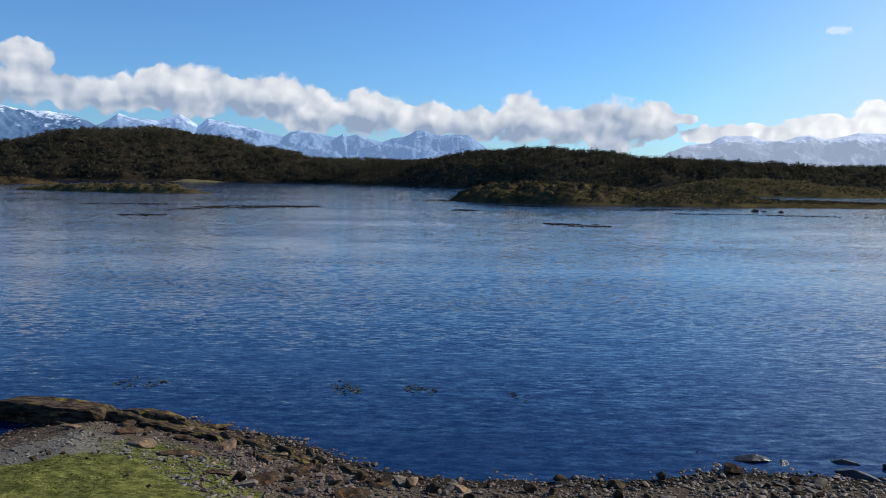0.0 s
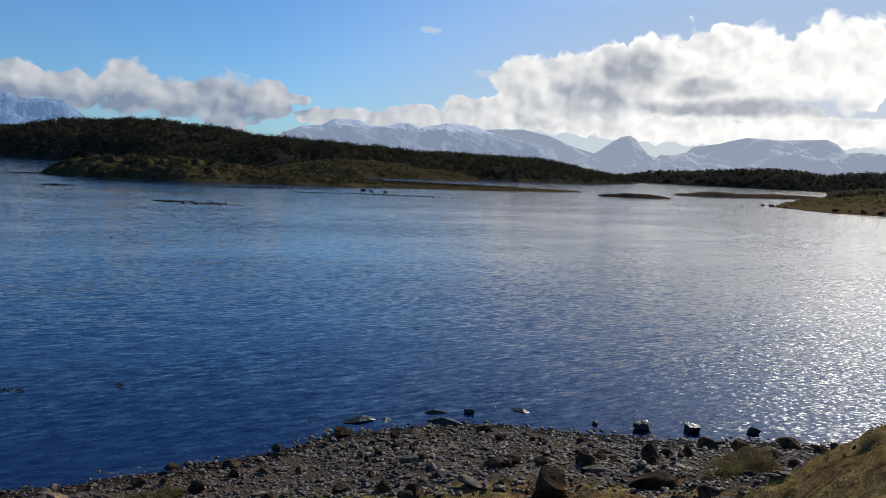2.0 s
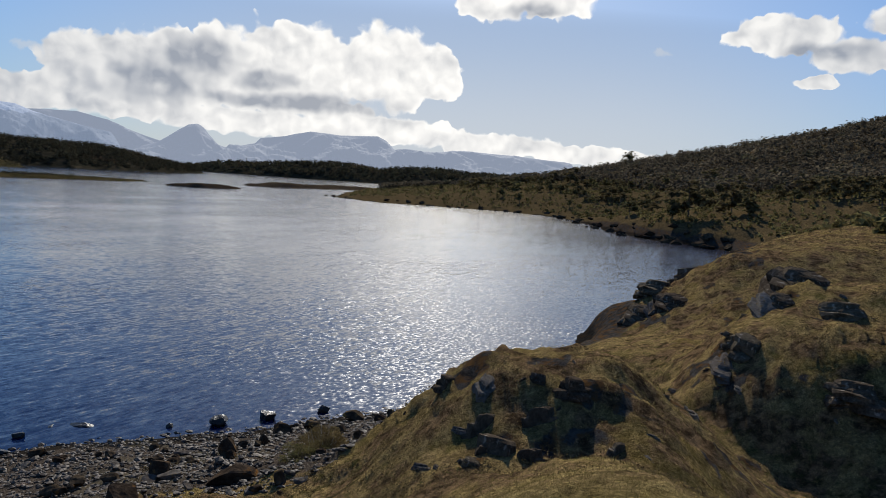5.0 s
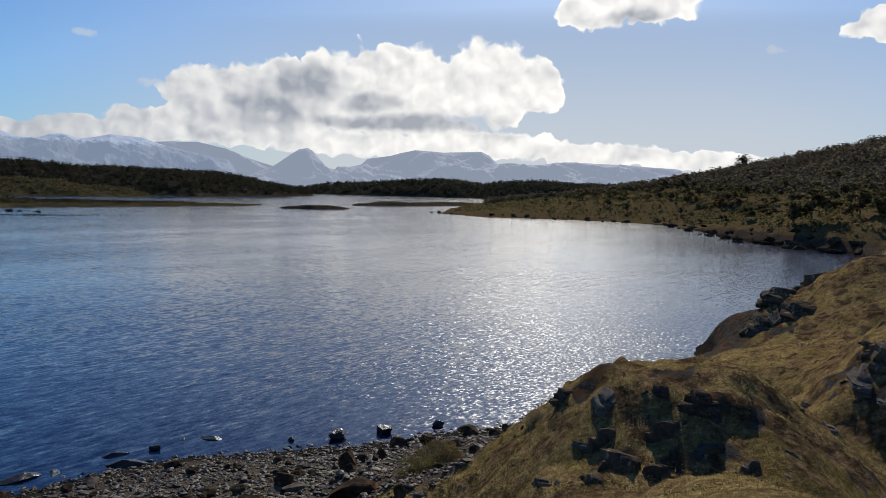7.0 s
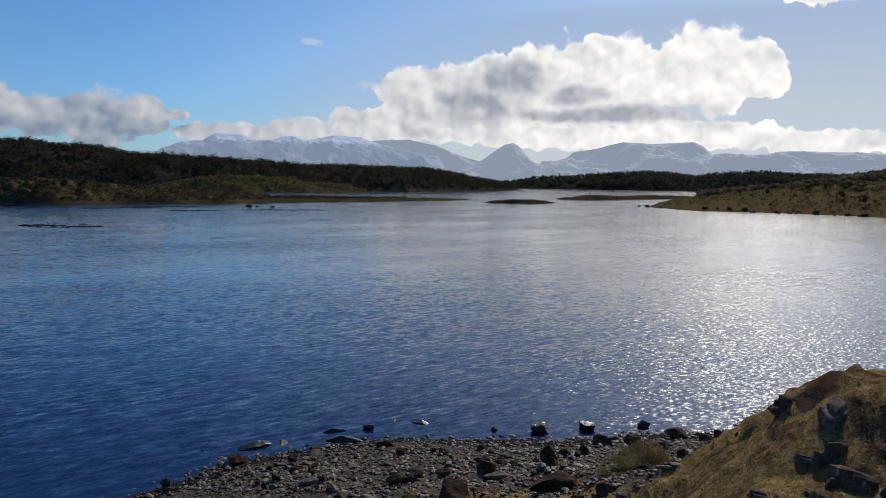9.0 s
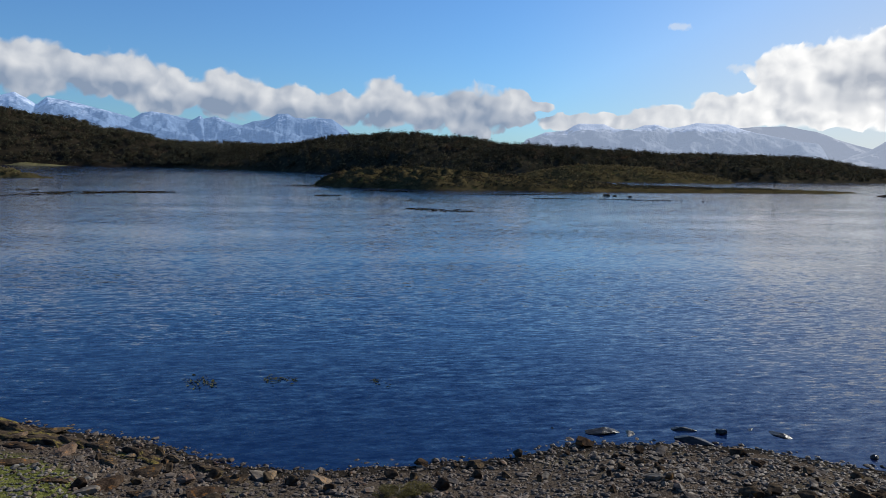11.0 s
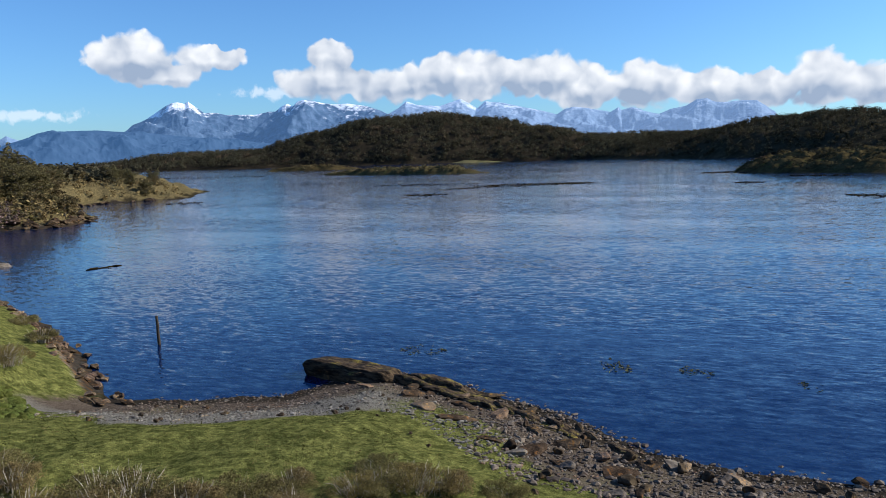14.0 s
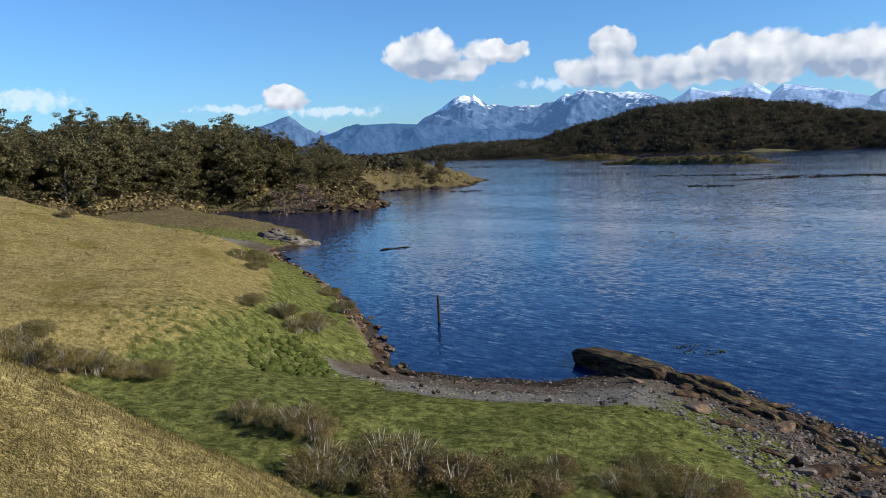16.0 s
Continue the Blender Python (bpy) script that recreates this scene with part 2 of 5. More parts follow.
def ground_material():
    mt, N, b = material("ground")
    at = coords(N)

    def zone(n):
        return N.put("ShaderNodeAttribute", attribute_name=n).outputs["Fac"]

    n1, n2, n3 = N.noise(at, 0.35, 5, 0.6), N.noise(at, 3.0, 6, 0.65), N.noise(at, 22.0, 5, 0.65)
    n5 = N.noise(at, 95.0, 3, 0.6)
    grain = N.put("ShaderNodeTexVoronoi", feature="F1")
    N.feed(grain.inputs["Vector"], N.v("MULTIPLY_ADD", N.put("ShaderNodeTexNoise").outputs["Color"], (0.02, 0.02, 0.02), at))
    grain.inputs["Scale"].default_value = 24.0
    tuft = N.m("SUBTRACT", 0.62, grain.outputs["Distance"])
    green = N.mix(N.step(n2, 0.35, 0.65), (0.042, 0.049, 0.016), (0.125, 0.129, 0.042))
    straw = N.mix(N.step(N.m("ADD", N.m("MULTIPLY", n2, 0.4), N.m("MULTIPLY", n5, 0.6)), 0.40, 0.60), (0.100, 0.079, 0.031), (0.225, 0.178, 0.080))
    straw = N.mix(N.step(n1, 0.5, 0.72), straw, (0.115, 0.092, 0.030))
    gravel = N.mix(N.step(n3, 0.36, 0.64), (0.028, 0.021, 0.016), (0.120, 0.096, 0.074))
    gravel = N.mix(N.step(n1, 0.52, 0.7), gravel, (0.10, 0.085, 0.055))
    gravel = N.mix(zone("pale"), gravel, N.mix(N.step(n3, 0.36, 0.64), (0.064, 0.060, 0.050), (0.19, 0.177, 0.152)))
    stone = N.mix(N.step(N.m("ADD", N.m("MULTIPLY", n2, 0.6), N.m("MULTIPLY", n3, 0.4)), 0.4, 0.62), (0.045, 0.038, 0.032), (0.17, 0.15, 0.125))
    stone = N.mix(N.step(N.noise(at, 2.2, 5, 0.65), 0.47, 0.62), stone, (0.22, 0.115, 0.045))
    scrub = N.mix(N.step(n2, 0.35, 0.65), (0.055, 0.046, 0.023), (0.165, 0.130, 0.062))
    scrub = N.v("MULTIPLY", scrub, N.mix(zone("heath"), (1, 1, 1), (0.95, 0.84, 0.84)))
    wob = N.m("MULTIPLY", N.m("SUBTRACT", n2, 0.5), 0.9)
    patch = N.noise(at, 8.0, 4, 0.6)

    def edge(n):
        return N.step(N.m("ADD", zone(n), wob), 0.35, 0.65)

    # brown heath and olive turf in scattered patches among the dry turf
    n4 = N.noise(at, 0.9, 5, 0.62)
    heath = N.mix(N.step(n2, 0.38, 0.62), (0.045, 0.033, 0.019), (0.150, 0.108, 0.058))
    straw = N.mix(N.m("MULTIPLY", zone("heath"), N.step(n4, 0.44, 0.58)), straw, heath)
    straw = N.mix(N.m("MULTIPLY", zone("heath"), N.step(n4, 0.42, 0.30)), straw, (0.115, 0.100, 0.036))
    col = N.mix(edge("straw"), green, straw)
    col = N.v("MULTIPLY", col, N.mix(zone("heath"), (1, 1, 1), (1.10, 0.99, 1.02)))
    col = N.v("MULTIPLY", col, N.mix(N.step(N.m("ADD", N.m("MULTIPLY", n3, 0.35), N.m("MULTIPLY", n5, 0.65)), 0.40, 0.60), (0.55, 0.54, 0.52), (1.4, 1.4, 1.35)))
    col = N.v("MULTIPLY", col, N.mix(N.step(tuft, 0.0, 0.5), (0.98, 0.98, 0.95), (1.45, 1.45, 1.42)))
    col = N.v("MULTIPLY", col, N.mix(N.step(patch, 0.36, 0.64), (0.70, 0.70, 0.70), (1.22, 1.22, 1.2)))
    stone = N.v("MULTIPLY", stone, N.mix(zone("heath"), (1, 1, 1), (0.45, 0.47, 0.5)))
    col = N.mix(edge("scrub"), col, scrub)
    col = N.mix(edge("beach"), col, gravel)
    col = N.mix(edge("stone"), col, stone)
    wet = N.step(zone("wet"), 0.3, 0.7)
    col = N.mix(N.m("MULTIPLY", wet, 0.75), col, (0.012, 0.011, 0.009))
    N.feed(b.inputs["Base Color"], col)
    N.feed(b.inputs["Roughness"], N.m("SUBTRACT", 0.9, N.m("MULTIPLY", wet, 0.2)))
    b.inputs["Specular IOR Level"].default_value = 0.0
    bump(N, b, N.m("ADD", N.m("ADD", N.m("MULTIPLY", n2, 0.12), N.m("MULTIPLY", n3, 0.22)), N.m("ADD", N.m("MULTIPLY", tuft, 0.10), N.m("MULTIPLY", n5, 0.10))), 1.0, 0.10)
    return mt


def water_material():
    """Wind-rippled water: slopes of several wave lengths, calmer in long lanes."""
    mt, N, b = material("water")
    at = coords(N)

    def slopes(scale, detail, stretch=0.6):
        n = N.put("ShaderNodeTexNoise")
        N.feed(n.inputs["Vector"], N.v("MULTIPLY", at, (stretch, 1.0, 1.0)))
        n.inputs["Scale"].default_value, n.inputs["Detail"].default_value, n.inputs["Roughness"].default_value = scale, detail, 0.5
        return N.v("SUBTRACT", n.outputs["Color"], (0.5, 0.5, 0.5))

    lanes = N.noise(N.v("MULTIPLY", at, (0.009, 0.030, 1.0)), 1.0, 4, 0.55)
    gusts = N.noise(N.v("MULTIPLY", at, (0.05, 0.09, 1.0)), 1.0, 3, 0.5)
    fine = slopes(13.0, 2, 0.55)
    total = N.v("MULTIPLY", fine, (0.20, 0.20, 0))
    for scale, detail, k, stretch in ((4.6, 2, 0.34, 0.33), (1.4, 2, 0.11, 0.33), (0.22, 2, 0.03, 0.5)):
        total = N.v("MULTIPLY_ADD", slopes(scale, detail, stretch), (k, k, 0), total)
    calm = N.m("MULTIPLY", N.step(lanes, 0.36, 0.60, 0.45, 1.1), N.step(gusts, 0.3, 0.7, 0.75, 1.15))

    def normal(v):
        tilt = N.v("SCALE", v)
        N.feed(tilt.node.inputs["Scale"], calm)
        return N.v("NORMALIZE", N.v("ADD", tilt, (0, 0, 1)))

    N.feed(b.inputs["Normal"], normal(total))
    # the steep little facets on the ripples, which scatter the sun widely
    N.feed(b.inputs["Coat Normal"], normal(N.v("MULTIPLY_ADD", slopes(6.0, 3, 0.7), (1.35, 1.35, 0), total)))
    b.inputs["Base Color"].default_value = (0.0004, 0.0085, 0.044, 1)
    b.inputs["Roughness"].default_value = 0.06
    b.inputs["IOR"].default_value = 1.25
    b.inputs["Coat Weight"].default_value = 0.15
    b.inputs["Coat Roughness"].default_value = 0.30
    b.inputs["Coat IOR"].default_value = 1.333
    b.inputs["Specular Tint"].default_value = (0.36, 0.72, 1.0, 1)
    return mt


def mountain_material(name, hazed_rock_a, hazed_rock_b, snow_line, snow_soft, air, glow, snow=(0.80, 0.83, 0.88), spread=170, relief=12.0):
    mt, N, b = material(name)
    at = coords(N)
    sep, nor = N.put("ShaderNodeSeparateXYZ"), N.put("ShaderNodeSeparateXYZ")
    N.feed(sep.inputs[0], at)
    N.feed(nor.inputs[0], N.put("ShaderNodeNewGeometry").outputs["Normal"])
    n1, n2 = N.noise(at, 0.006, 8, 0.65), N.noise(at, 0.03, 6, 0.65)
    # both rock tones carry the blue of distance haze in their colour
    rock = N.mix(N.step(n2, 0.35, 0.65), hazed_rock_a, hazed_rock_b)
    h = N.m("ADD", N.m("ADD", sep.outputs[2], N.m("MULTIPLY", N.m("SUBTRACT", n1, 0.5), spread)), N.m("MULTIPLY", N.m("SUBTRACT", n2, 0.5), spread * 0.7))
    h = N.m("ADD", h, N.m("MULTIPLY", N.m("SUBTRACT", nor.outputs[2], 0.75), 90))
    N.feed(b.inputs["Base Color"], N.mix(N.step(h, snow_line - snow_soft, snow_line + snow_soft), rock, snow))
    b.inputs["Roughness"].default_value = 0.9
    b.inputs["Emission Color"].default_value = (*air, 1)      # distant backdrop: haze, the lit air in front of it, added as glow
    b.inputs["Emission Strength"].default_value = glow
    b.inputs["Specular IOR Level"].default_value = 0.1
    bump(N, b, N.m("ADD", n1, N.m("MULTIPLY", n2, 0.5)), 1.0, relief)
    return mt


def moss_material():
    """Dark shore bedrock with moss and lichen on its upper faces."""
    mt, N, b = material("mossy ledge rock")
    at = coords(N)
    n1, n2, n3 = N.noise(at, 1.3, 6, 0.62), N.noise(N.v("MULTIPLY", at, (0.8, 3.0, 4.0)), 2.4, 5, 0.6), N.noise(at, 16.0, 4, 0.6)
    up = N.put("ShaderNodeSeparateXYZ")
    N.feed(up.inputs[0], N.put("ShaderNodeNewGeometry").outputs["Normal"])
    rock = N.mix(N.step(n2, 0.36, 0.64), (0.014, 0.010, 0.007), (0.085, 0.058, 0.034))
    rock = N.mix(N.step(n1, 0.60, 0.70), rock, (0.20, 0.105, 0.040))
    moss = N.mix(N.step(n3, 0.4, 0.6), (0.060, 0.048, 0.012), (0.19, 0.15, 0.036))
    there = N.m("MULTIPLY", N.step(up.outputs[2], 0.55, 0.85), N.step(N.m("ADD", N.m("MULTIPLY", n1, 0.7), N.m("MULTIPLY", n2, 0.3)), 0.52, 0.62))
    N.feed(b.inputs["Base Color"], N.mix(there, rock, moss))
    b.inputs["Roughness"].default_value = 0.85
    b.inputs["Specular IOR Level"].default_value = 0.1
    bump(N, b, N.m("ADD", N.m("MULTIPLY", n2, 0.6), N.m("MULTIPLY", n3, 0.35)), 1.0, 0.10)
    return mt


M_GROUND, M_WATER = ground_material(), water_material()
M_ROCK = mottled("shore rock", (0.025, 0.018, 0.013), (0.100, 0.074, 0.050), 1.6, 0.86, 0.05, third=(0.19, 0.10, 0.035))
M_WET = mottled("wet rock", (0.010, 0.010, 0.010), (0.045, 0.042, 0.038), 3.0, 0.35, 0.03)
M_MOSS = moss_material()
M_PALE = mottled("pale slate", (0.064, 0.055, 0.046), (0.19, 0.165, 0.138), 2.0, 0.86, 0.05, third=(0.15, 0.105, 0.06))
M_ORANGE = mottled("rust lichen rock", (0.070, 0.048, 0.032), (0.22, 0.145, 0.085), 2.2, 0.8, 0.05, third=(0.36, 0.17, 0.05))
M_PEBBLE = mottled("pebbles", (0.042, 0.031, 0.023), (0.165, 0.128, 0.095), 0.9, 0.7, 0.0, third=(0.13, 0.07, 0.038), island=1.0)
M_BARK = mottled("bark", (0.065, 0.056, 0.048), (0.185, 0.165, 0.142), 6.0, 0.9, 0.02)
M_TWIG = mottled("dry twigs", (0.20, 0.17, 0.13), (0.55, 0.50, 0.42), 5.0, 0.9, 0.0, island=1.0)
M_LEAF = mottled("beech leaves", (0.066, 0.061, 0.031), (0.195, 0.168, 0.082), 0.5, 0.7, 0.0, island=1.0, thin=0.40)
M_LEAF_B = mottled("rusty leaves", (0.085, 0.072, 0.035), (0.20, 0.152, 0.080), 0.5, 0.7, 0.0, island=1.0, thin=0.35)
M_PINK = mottled("bare reddish twigs", (0.10, 0.065, 0.055), (0.22, 0.15, 0.13), 0.5, 0.8, 0.0, island=1.0)
M_SHRUB = mottled("shrub leaves", (0.082, 0.073, 0.031), (0.245, 0.210, 0.088), 2.0, 0.8, 0.0, island=1.0, thin=0.40)
M_BRUSH = mottled("brown brush leaves", (0.092, 0.071, 0.032), (0.300, 0.225, 0.108), 2.0, 0.8, 0.0, island=1.0, thin=0.35)
M_WOOD_E = mottled("clipped woodland", (0.062, 0.051, 0.036), (0.145, 0.119, 0.082), 0.03, 0.9, 0.0, third=(0.092, 0.088, 0.054), island=0.6, thin=0.42)
M_COVE = mottled("cove shingle", (0.066, 0.060, 0.049), (0.205, 0.186, 0.155), 0.9, 0.7, 0.0, third=(0.20, 0.15, 0.10), island=0.8)
M_HEATH = mottled("brown heath", (0.066, 0.050, 0.028), (0.215, 0.160, 0.082), 0.9, 0.85, 0.0, third=(0.135, 0.122, 0.050), island=1.0, thin=0.35)
M_CLEAR = mottled("pale grass clearing", (0.11, 0.105, 0.045), (0.24, 0.21, 0.10), 0.06, 0.9, 0.2)
M_TWIG_B = mottled("olive-brown twigs", (0.125, 0.095, 0.050), (0.36, 0.28, 0.16), 4.0, 0.9, 0.0, island=1.0)
M_STRAW = mottled("straw grass", (0.115, 0.092, 0.034), (0.26, 0.205, 0.082), 0.8, 0.8, 0.0, island=0.9, thin=0.45)
M_GRASS = mottled("green grass", (0.056, 0.064, 0.018), (0.160, 0.162, 0.048), 0.8, 0.8, 0.0, island=1.0, thin=0.3)
M_TUFT = mottled("dark turf", (0.034, 0.040, 0.012), (0.110, 0.108, 0.034), 0.8, 0.85, 0.0, island=1.0, thin=0.3)
M_CUSHION = mottled("cushion plant", (0.030, 0.040, 0.010), (0.090, 0.104, 0.028), 6.0, 0.9, 0.04)
M_FOREST = mottled("forest canopy", (0.036, 0.035, 0.023), (0.096, 0.085, 0.052), 0.02, 0.9, 0.0, third=(0.112, 0.078, 0.050), island=0.9, thin=0.28)
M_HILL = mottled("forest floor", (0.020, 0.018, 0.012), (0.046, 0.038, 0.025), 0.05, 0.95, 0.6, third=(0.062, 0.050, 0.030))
M_ISLE = mottled("island scrub", (0.022, 0.019, 0.010), (0.085, 0.065, 0.030), 0.12, 0.95, 0.4, third=(0.052, 0.052, 0.020))
M_KELP = mottled("kelp", (0.011, 0.007, 0.003), (0.042, 0.027, 0.009), 1.0, 0.9, 0.0, island=1.0)
M_ALGA = mottled("yellow weed", (0.050, 0.048, 0.022), (0.11, 0.098, 0.040), 2.0, 0.9, 0.0, island=0.6)
M_SLATE = mottled("dark bedded slate", (0.040, 0.030, 0.021), (0.140, 0.110, 0.078), 1.4, 0.86, 0.06, third=(0.25, 0.215, 0.17))
M_POST = mottled("weathered wood", (0.016, 0.013, 0.010), (0.055, 0.045, 0.036), 8.0, 0.9, 0.02)
# haze of distance painted in: blue rock tones, dulled snow, faint glow
M_MT_W = mountain_material("haze-blue rock with snow", (0.022, 0.045, 0.085), (0.060, 0.095, 0.155), 298, 34, (0.12, 0.26, 0.52), 0.30, (0.66, 0.70, 0.77), spread=380, relief=8.0)
M_MT_N = mountain_material("haze-pale rock with snow", (0.060, 0.100, 0.17), (0.11, 0.155, 0.235), 290, 60, (0.26, 0.42, 0.70), 0.42, (0.42, 0.47, 0.55), spread=340)
M_MT_E = mountain_material("hazy snowy rock", (0.040, 0.052, 0.080), (0.055, 0.070, 0.100), 215, 14, (0.44, 0.54, 0.72), 0.56, (0.30, 0.32, 0.36), spread=150)
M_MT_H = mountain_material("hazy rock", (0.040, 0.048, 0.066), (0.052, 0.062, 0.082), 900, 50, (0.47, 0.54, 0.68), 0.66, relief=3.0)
M_FOOT = mountain_material("haze-blue foothill", (0.016, 0.034, 0.066), (0.026, 0.048, 0.088), 900, 50, (0.10, 0.25, 0.54), 0.30, relief=2.0)


# ------------------------------------------------------------------ tools
def lattice(ix, iy, seed):
    h = (ix.astype(np.int64) * 374761393 + iy.astype(np.int64) * 668265263 + seed * 974711) & 0x7FFFFFFF
    h = ((h ^ (h >> 13)) * 1274126177) & 0x7FFFFFFF
    return ((h ^ (h >> 16)) & 0xFFFF) / 65535.0


def vnoise(x, y, seed=0):
    ix, iy = np.floor(x), np.floor(y)
    fx, fy = x - ix, y - iy
    fx, fy = fx * fx * (3 - 2 * fx), fy * fy * (3 - 2 * fy)
    a, b_ = lattice(ix, iy, seed), lattice(ix + 1, iy, seed)
    c, d = lattice(ix, iy + 1, seed), lattice(ix + 1, iy + 1, seed)
    return (a + (b_ - a) * fx) * (1 - fy) + (c + (d - c) * fx) * fy - 0.5


def fbm(x, y, octaves=5, seed=0, gain=0.5):
    s, a = 0, 1.0
    for k in range(octaves):
        s = s + a * vnoise(x * 2.03 ** k, y * 2.03 ** k, seed + k * 17)
        a *= gain
    return s


def ridged(x, y, octaves=5, seed=0):
    s, a = 0, 1.0
    for k in range(octaves):
        s = s + a * (0.5 - 2 * np.abs(vnoise(x * 2.1 ** k, y * 2.1 ** k, seed + k * 31)))
        a *= 0.5
    return s


def ramp(v, lo, hi):
    t = np.clip((v - lo) / (hi - lo), 0, 1)
    return t * t * (3 - 2 * t)


def polar(az, r):
    """A place by azimuth (degrees to the left of +Y) and distance."""
    return -r * math.sin(radians(az)), r * math.cos(radians(az))


def mesh_grid(name, X, Y, Z, mat, wrap=False, keep=None):
    rows, cols = X.shape
    co = np.stack([X, Y, Z], -1).reshape(-1, 3)
    i = np.arange(rows * cols).reshape(rows, cols)
    a, b_, c, d = i[:-1, :-1], i[:-1, 1:], i[1:, 1:], i[1:, :-1]
    quads = np.stack([a, b_, c, d], -1).reshape(-1, 4)
    if wrap:
        quads = np.concatenate([quads, np.stack([i[:-1, -1], i[:-1, 0], i[1:, 0], i[1:, -1]], -1)])
    if keep is not None:
        quads = quads[keep.reshape(-1)[quads].any(1)]
        used = np.unique(quads)
        back = np.zeros(len(co), int)
        back[used] = np.arange(len(used))
        co, quads = co[used], back[quads]
    return mesh_raw(name, co, quads, mat, True)


def mesh_raw(name, co, faces, mat, smooth=False):
    faces = np.asarray(faces)
    me = bpy.data.meshes.new(name)
    me.vertices.add(len(co))
    me.vertices.foreach_set("co", np.asarray(co, dtype=np.float32).ravel())
    k = faces.shape[1]
    me.loops.add(faces.size)
    me.loops.foreach_set("vertex_index", faces.astype(np.int32).ravel())
    me.polygons.add(len(faces))
    me.polygons.foreach_set("loop_start", np.arange(0, faces.size, k, dtype=np.int32))
    me.polygons.foreach_set("loop_total", np.full(len(faces), k, dtype=np.int32))
    me.polygons.foreach_set("use_smooth", np.full(len(faces), smooth))
    me.update(calc_edges=True)
    me.validate()
    me.materials.append(mat)
    return me


def part(name, me, parent, label=""):
    ob = new(name, me)
    ob.parent = parent
    return tagged(ob, label)


# ------------------------------------------------------------------ the lie of the land
SHORE = [(-900, 600), (-600, 480), (-372, 380), (-150, 190), (-129, 155), (-136, 139), (-135, 125), (-104, 101), (-95, 92), (-92, 82), (-98, 77),
         (-116, 72), (-116, 66), (-96, 63), (-84, 61), (-72, 56), (-63, 49.5), (-60, 43.5), (-53, 39), (-43.6, 34.6), (-35.8, 30.6),
         (-29, 26.6), (-22, 21.6), (-19, 22.3), (-16, 23.8), (-14.5, 26.2), (-12.5, 27.6), (-9.4, 26.6), (-5.4, 24.6), (-2.2, 22.1), (0, 21.7),
         (2.5, 21.4), (4.8, 21.6), (8.6, 22.4), (11.7, 22.2), (14, 21.4), (16.3, 19.7), (19.3, 17.8), (21.5, 16.6), (24.6, 15.1), (28, 14.6)]
SHORE_EAST = [(34, 14.6), (40, 13.6), (46, 15), (52, 13.5), (60, 14), (72, 14.5), (85, 12), (105, 10), (128, 12), (150, 22), (160, 36), (170, 46), (211, 70), (243, 90), (252, 115),
              (244, 138), (231, 155), (247, 189), (300, 225), (484, 340), (760, 470), (1200, 500), (1200, -900), (-900, -900)]
COAST = np.array(SHORE + SHORE_EAST, float)


def inland(x, y):
    """Metres from the waterline, above zero on land."""
    d2 = np.full(x.shape, 1e12)
    inside = np.zeros(x.shape, bool)
    for (ax, ay), (bx, by) in zip(COAST, np.roll(COAST, -1, 0)):
        ex, ey = bx - ax, by - ay
        t = np.clip(((x - ax) * ex + (y - ay) * ey) / (ex * ex + ey * ey), 0, 1)
        d2 = np.minimum(d2, (x - ax - t * ex) ** 2 + (y - ay - t * ey) ** 2)
        if by != ay:
            inside ^= ((ay > y) != (by > y)) & (x < (bx - ax) * (y - ay) / (by - ay) + ax)
    return np.where(inside, 1, -1) * np.sqrt(d2)


def bell(x, y, cx, cy, h, sx, sy, turn=0.0, power=1.0):
    c, s = math.cos(radians(turn)), math.sin(radians(turn))
    u, v = ((x - cx) * c + (y - cy) * s) / sx, (-(x - cx) * s + (y - cy) * c) / sy
    return h * np.exp(-(0.5 * (u * u + v * v)) ** power)


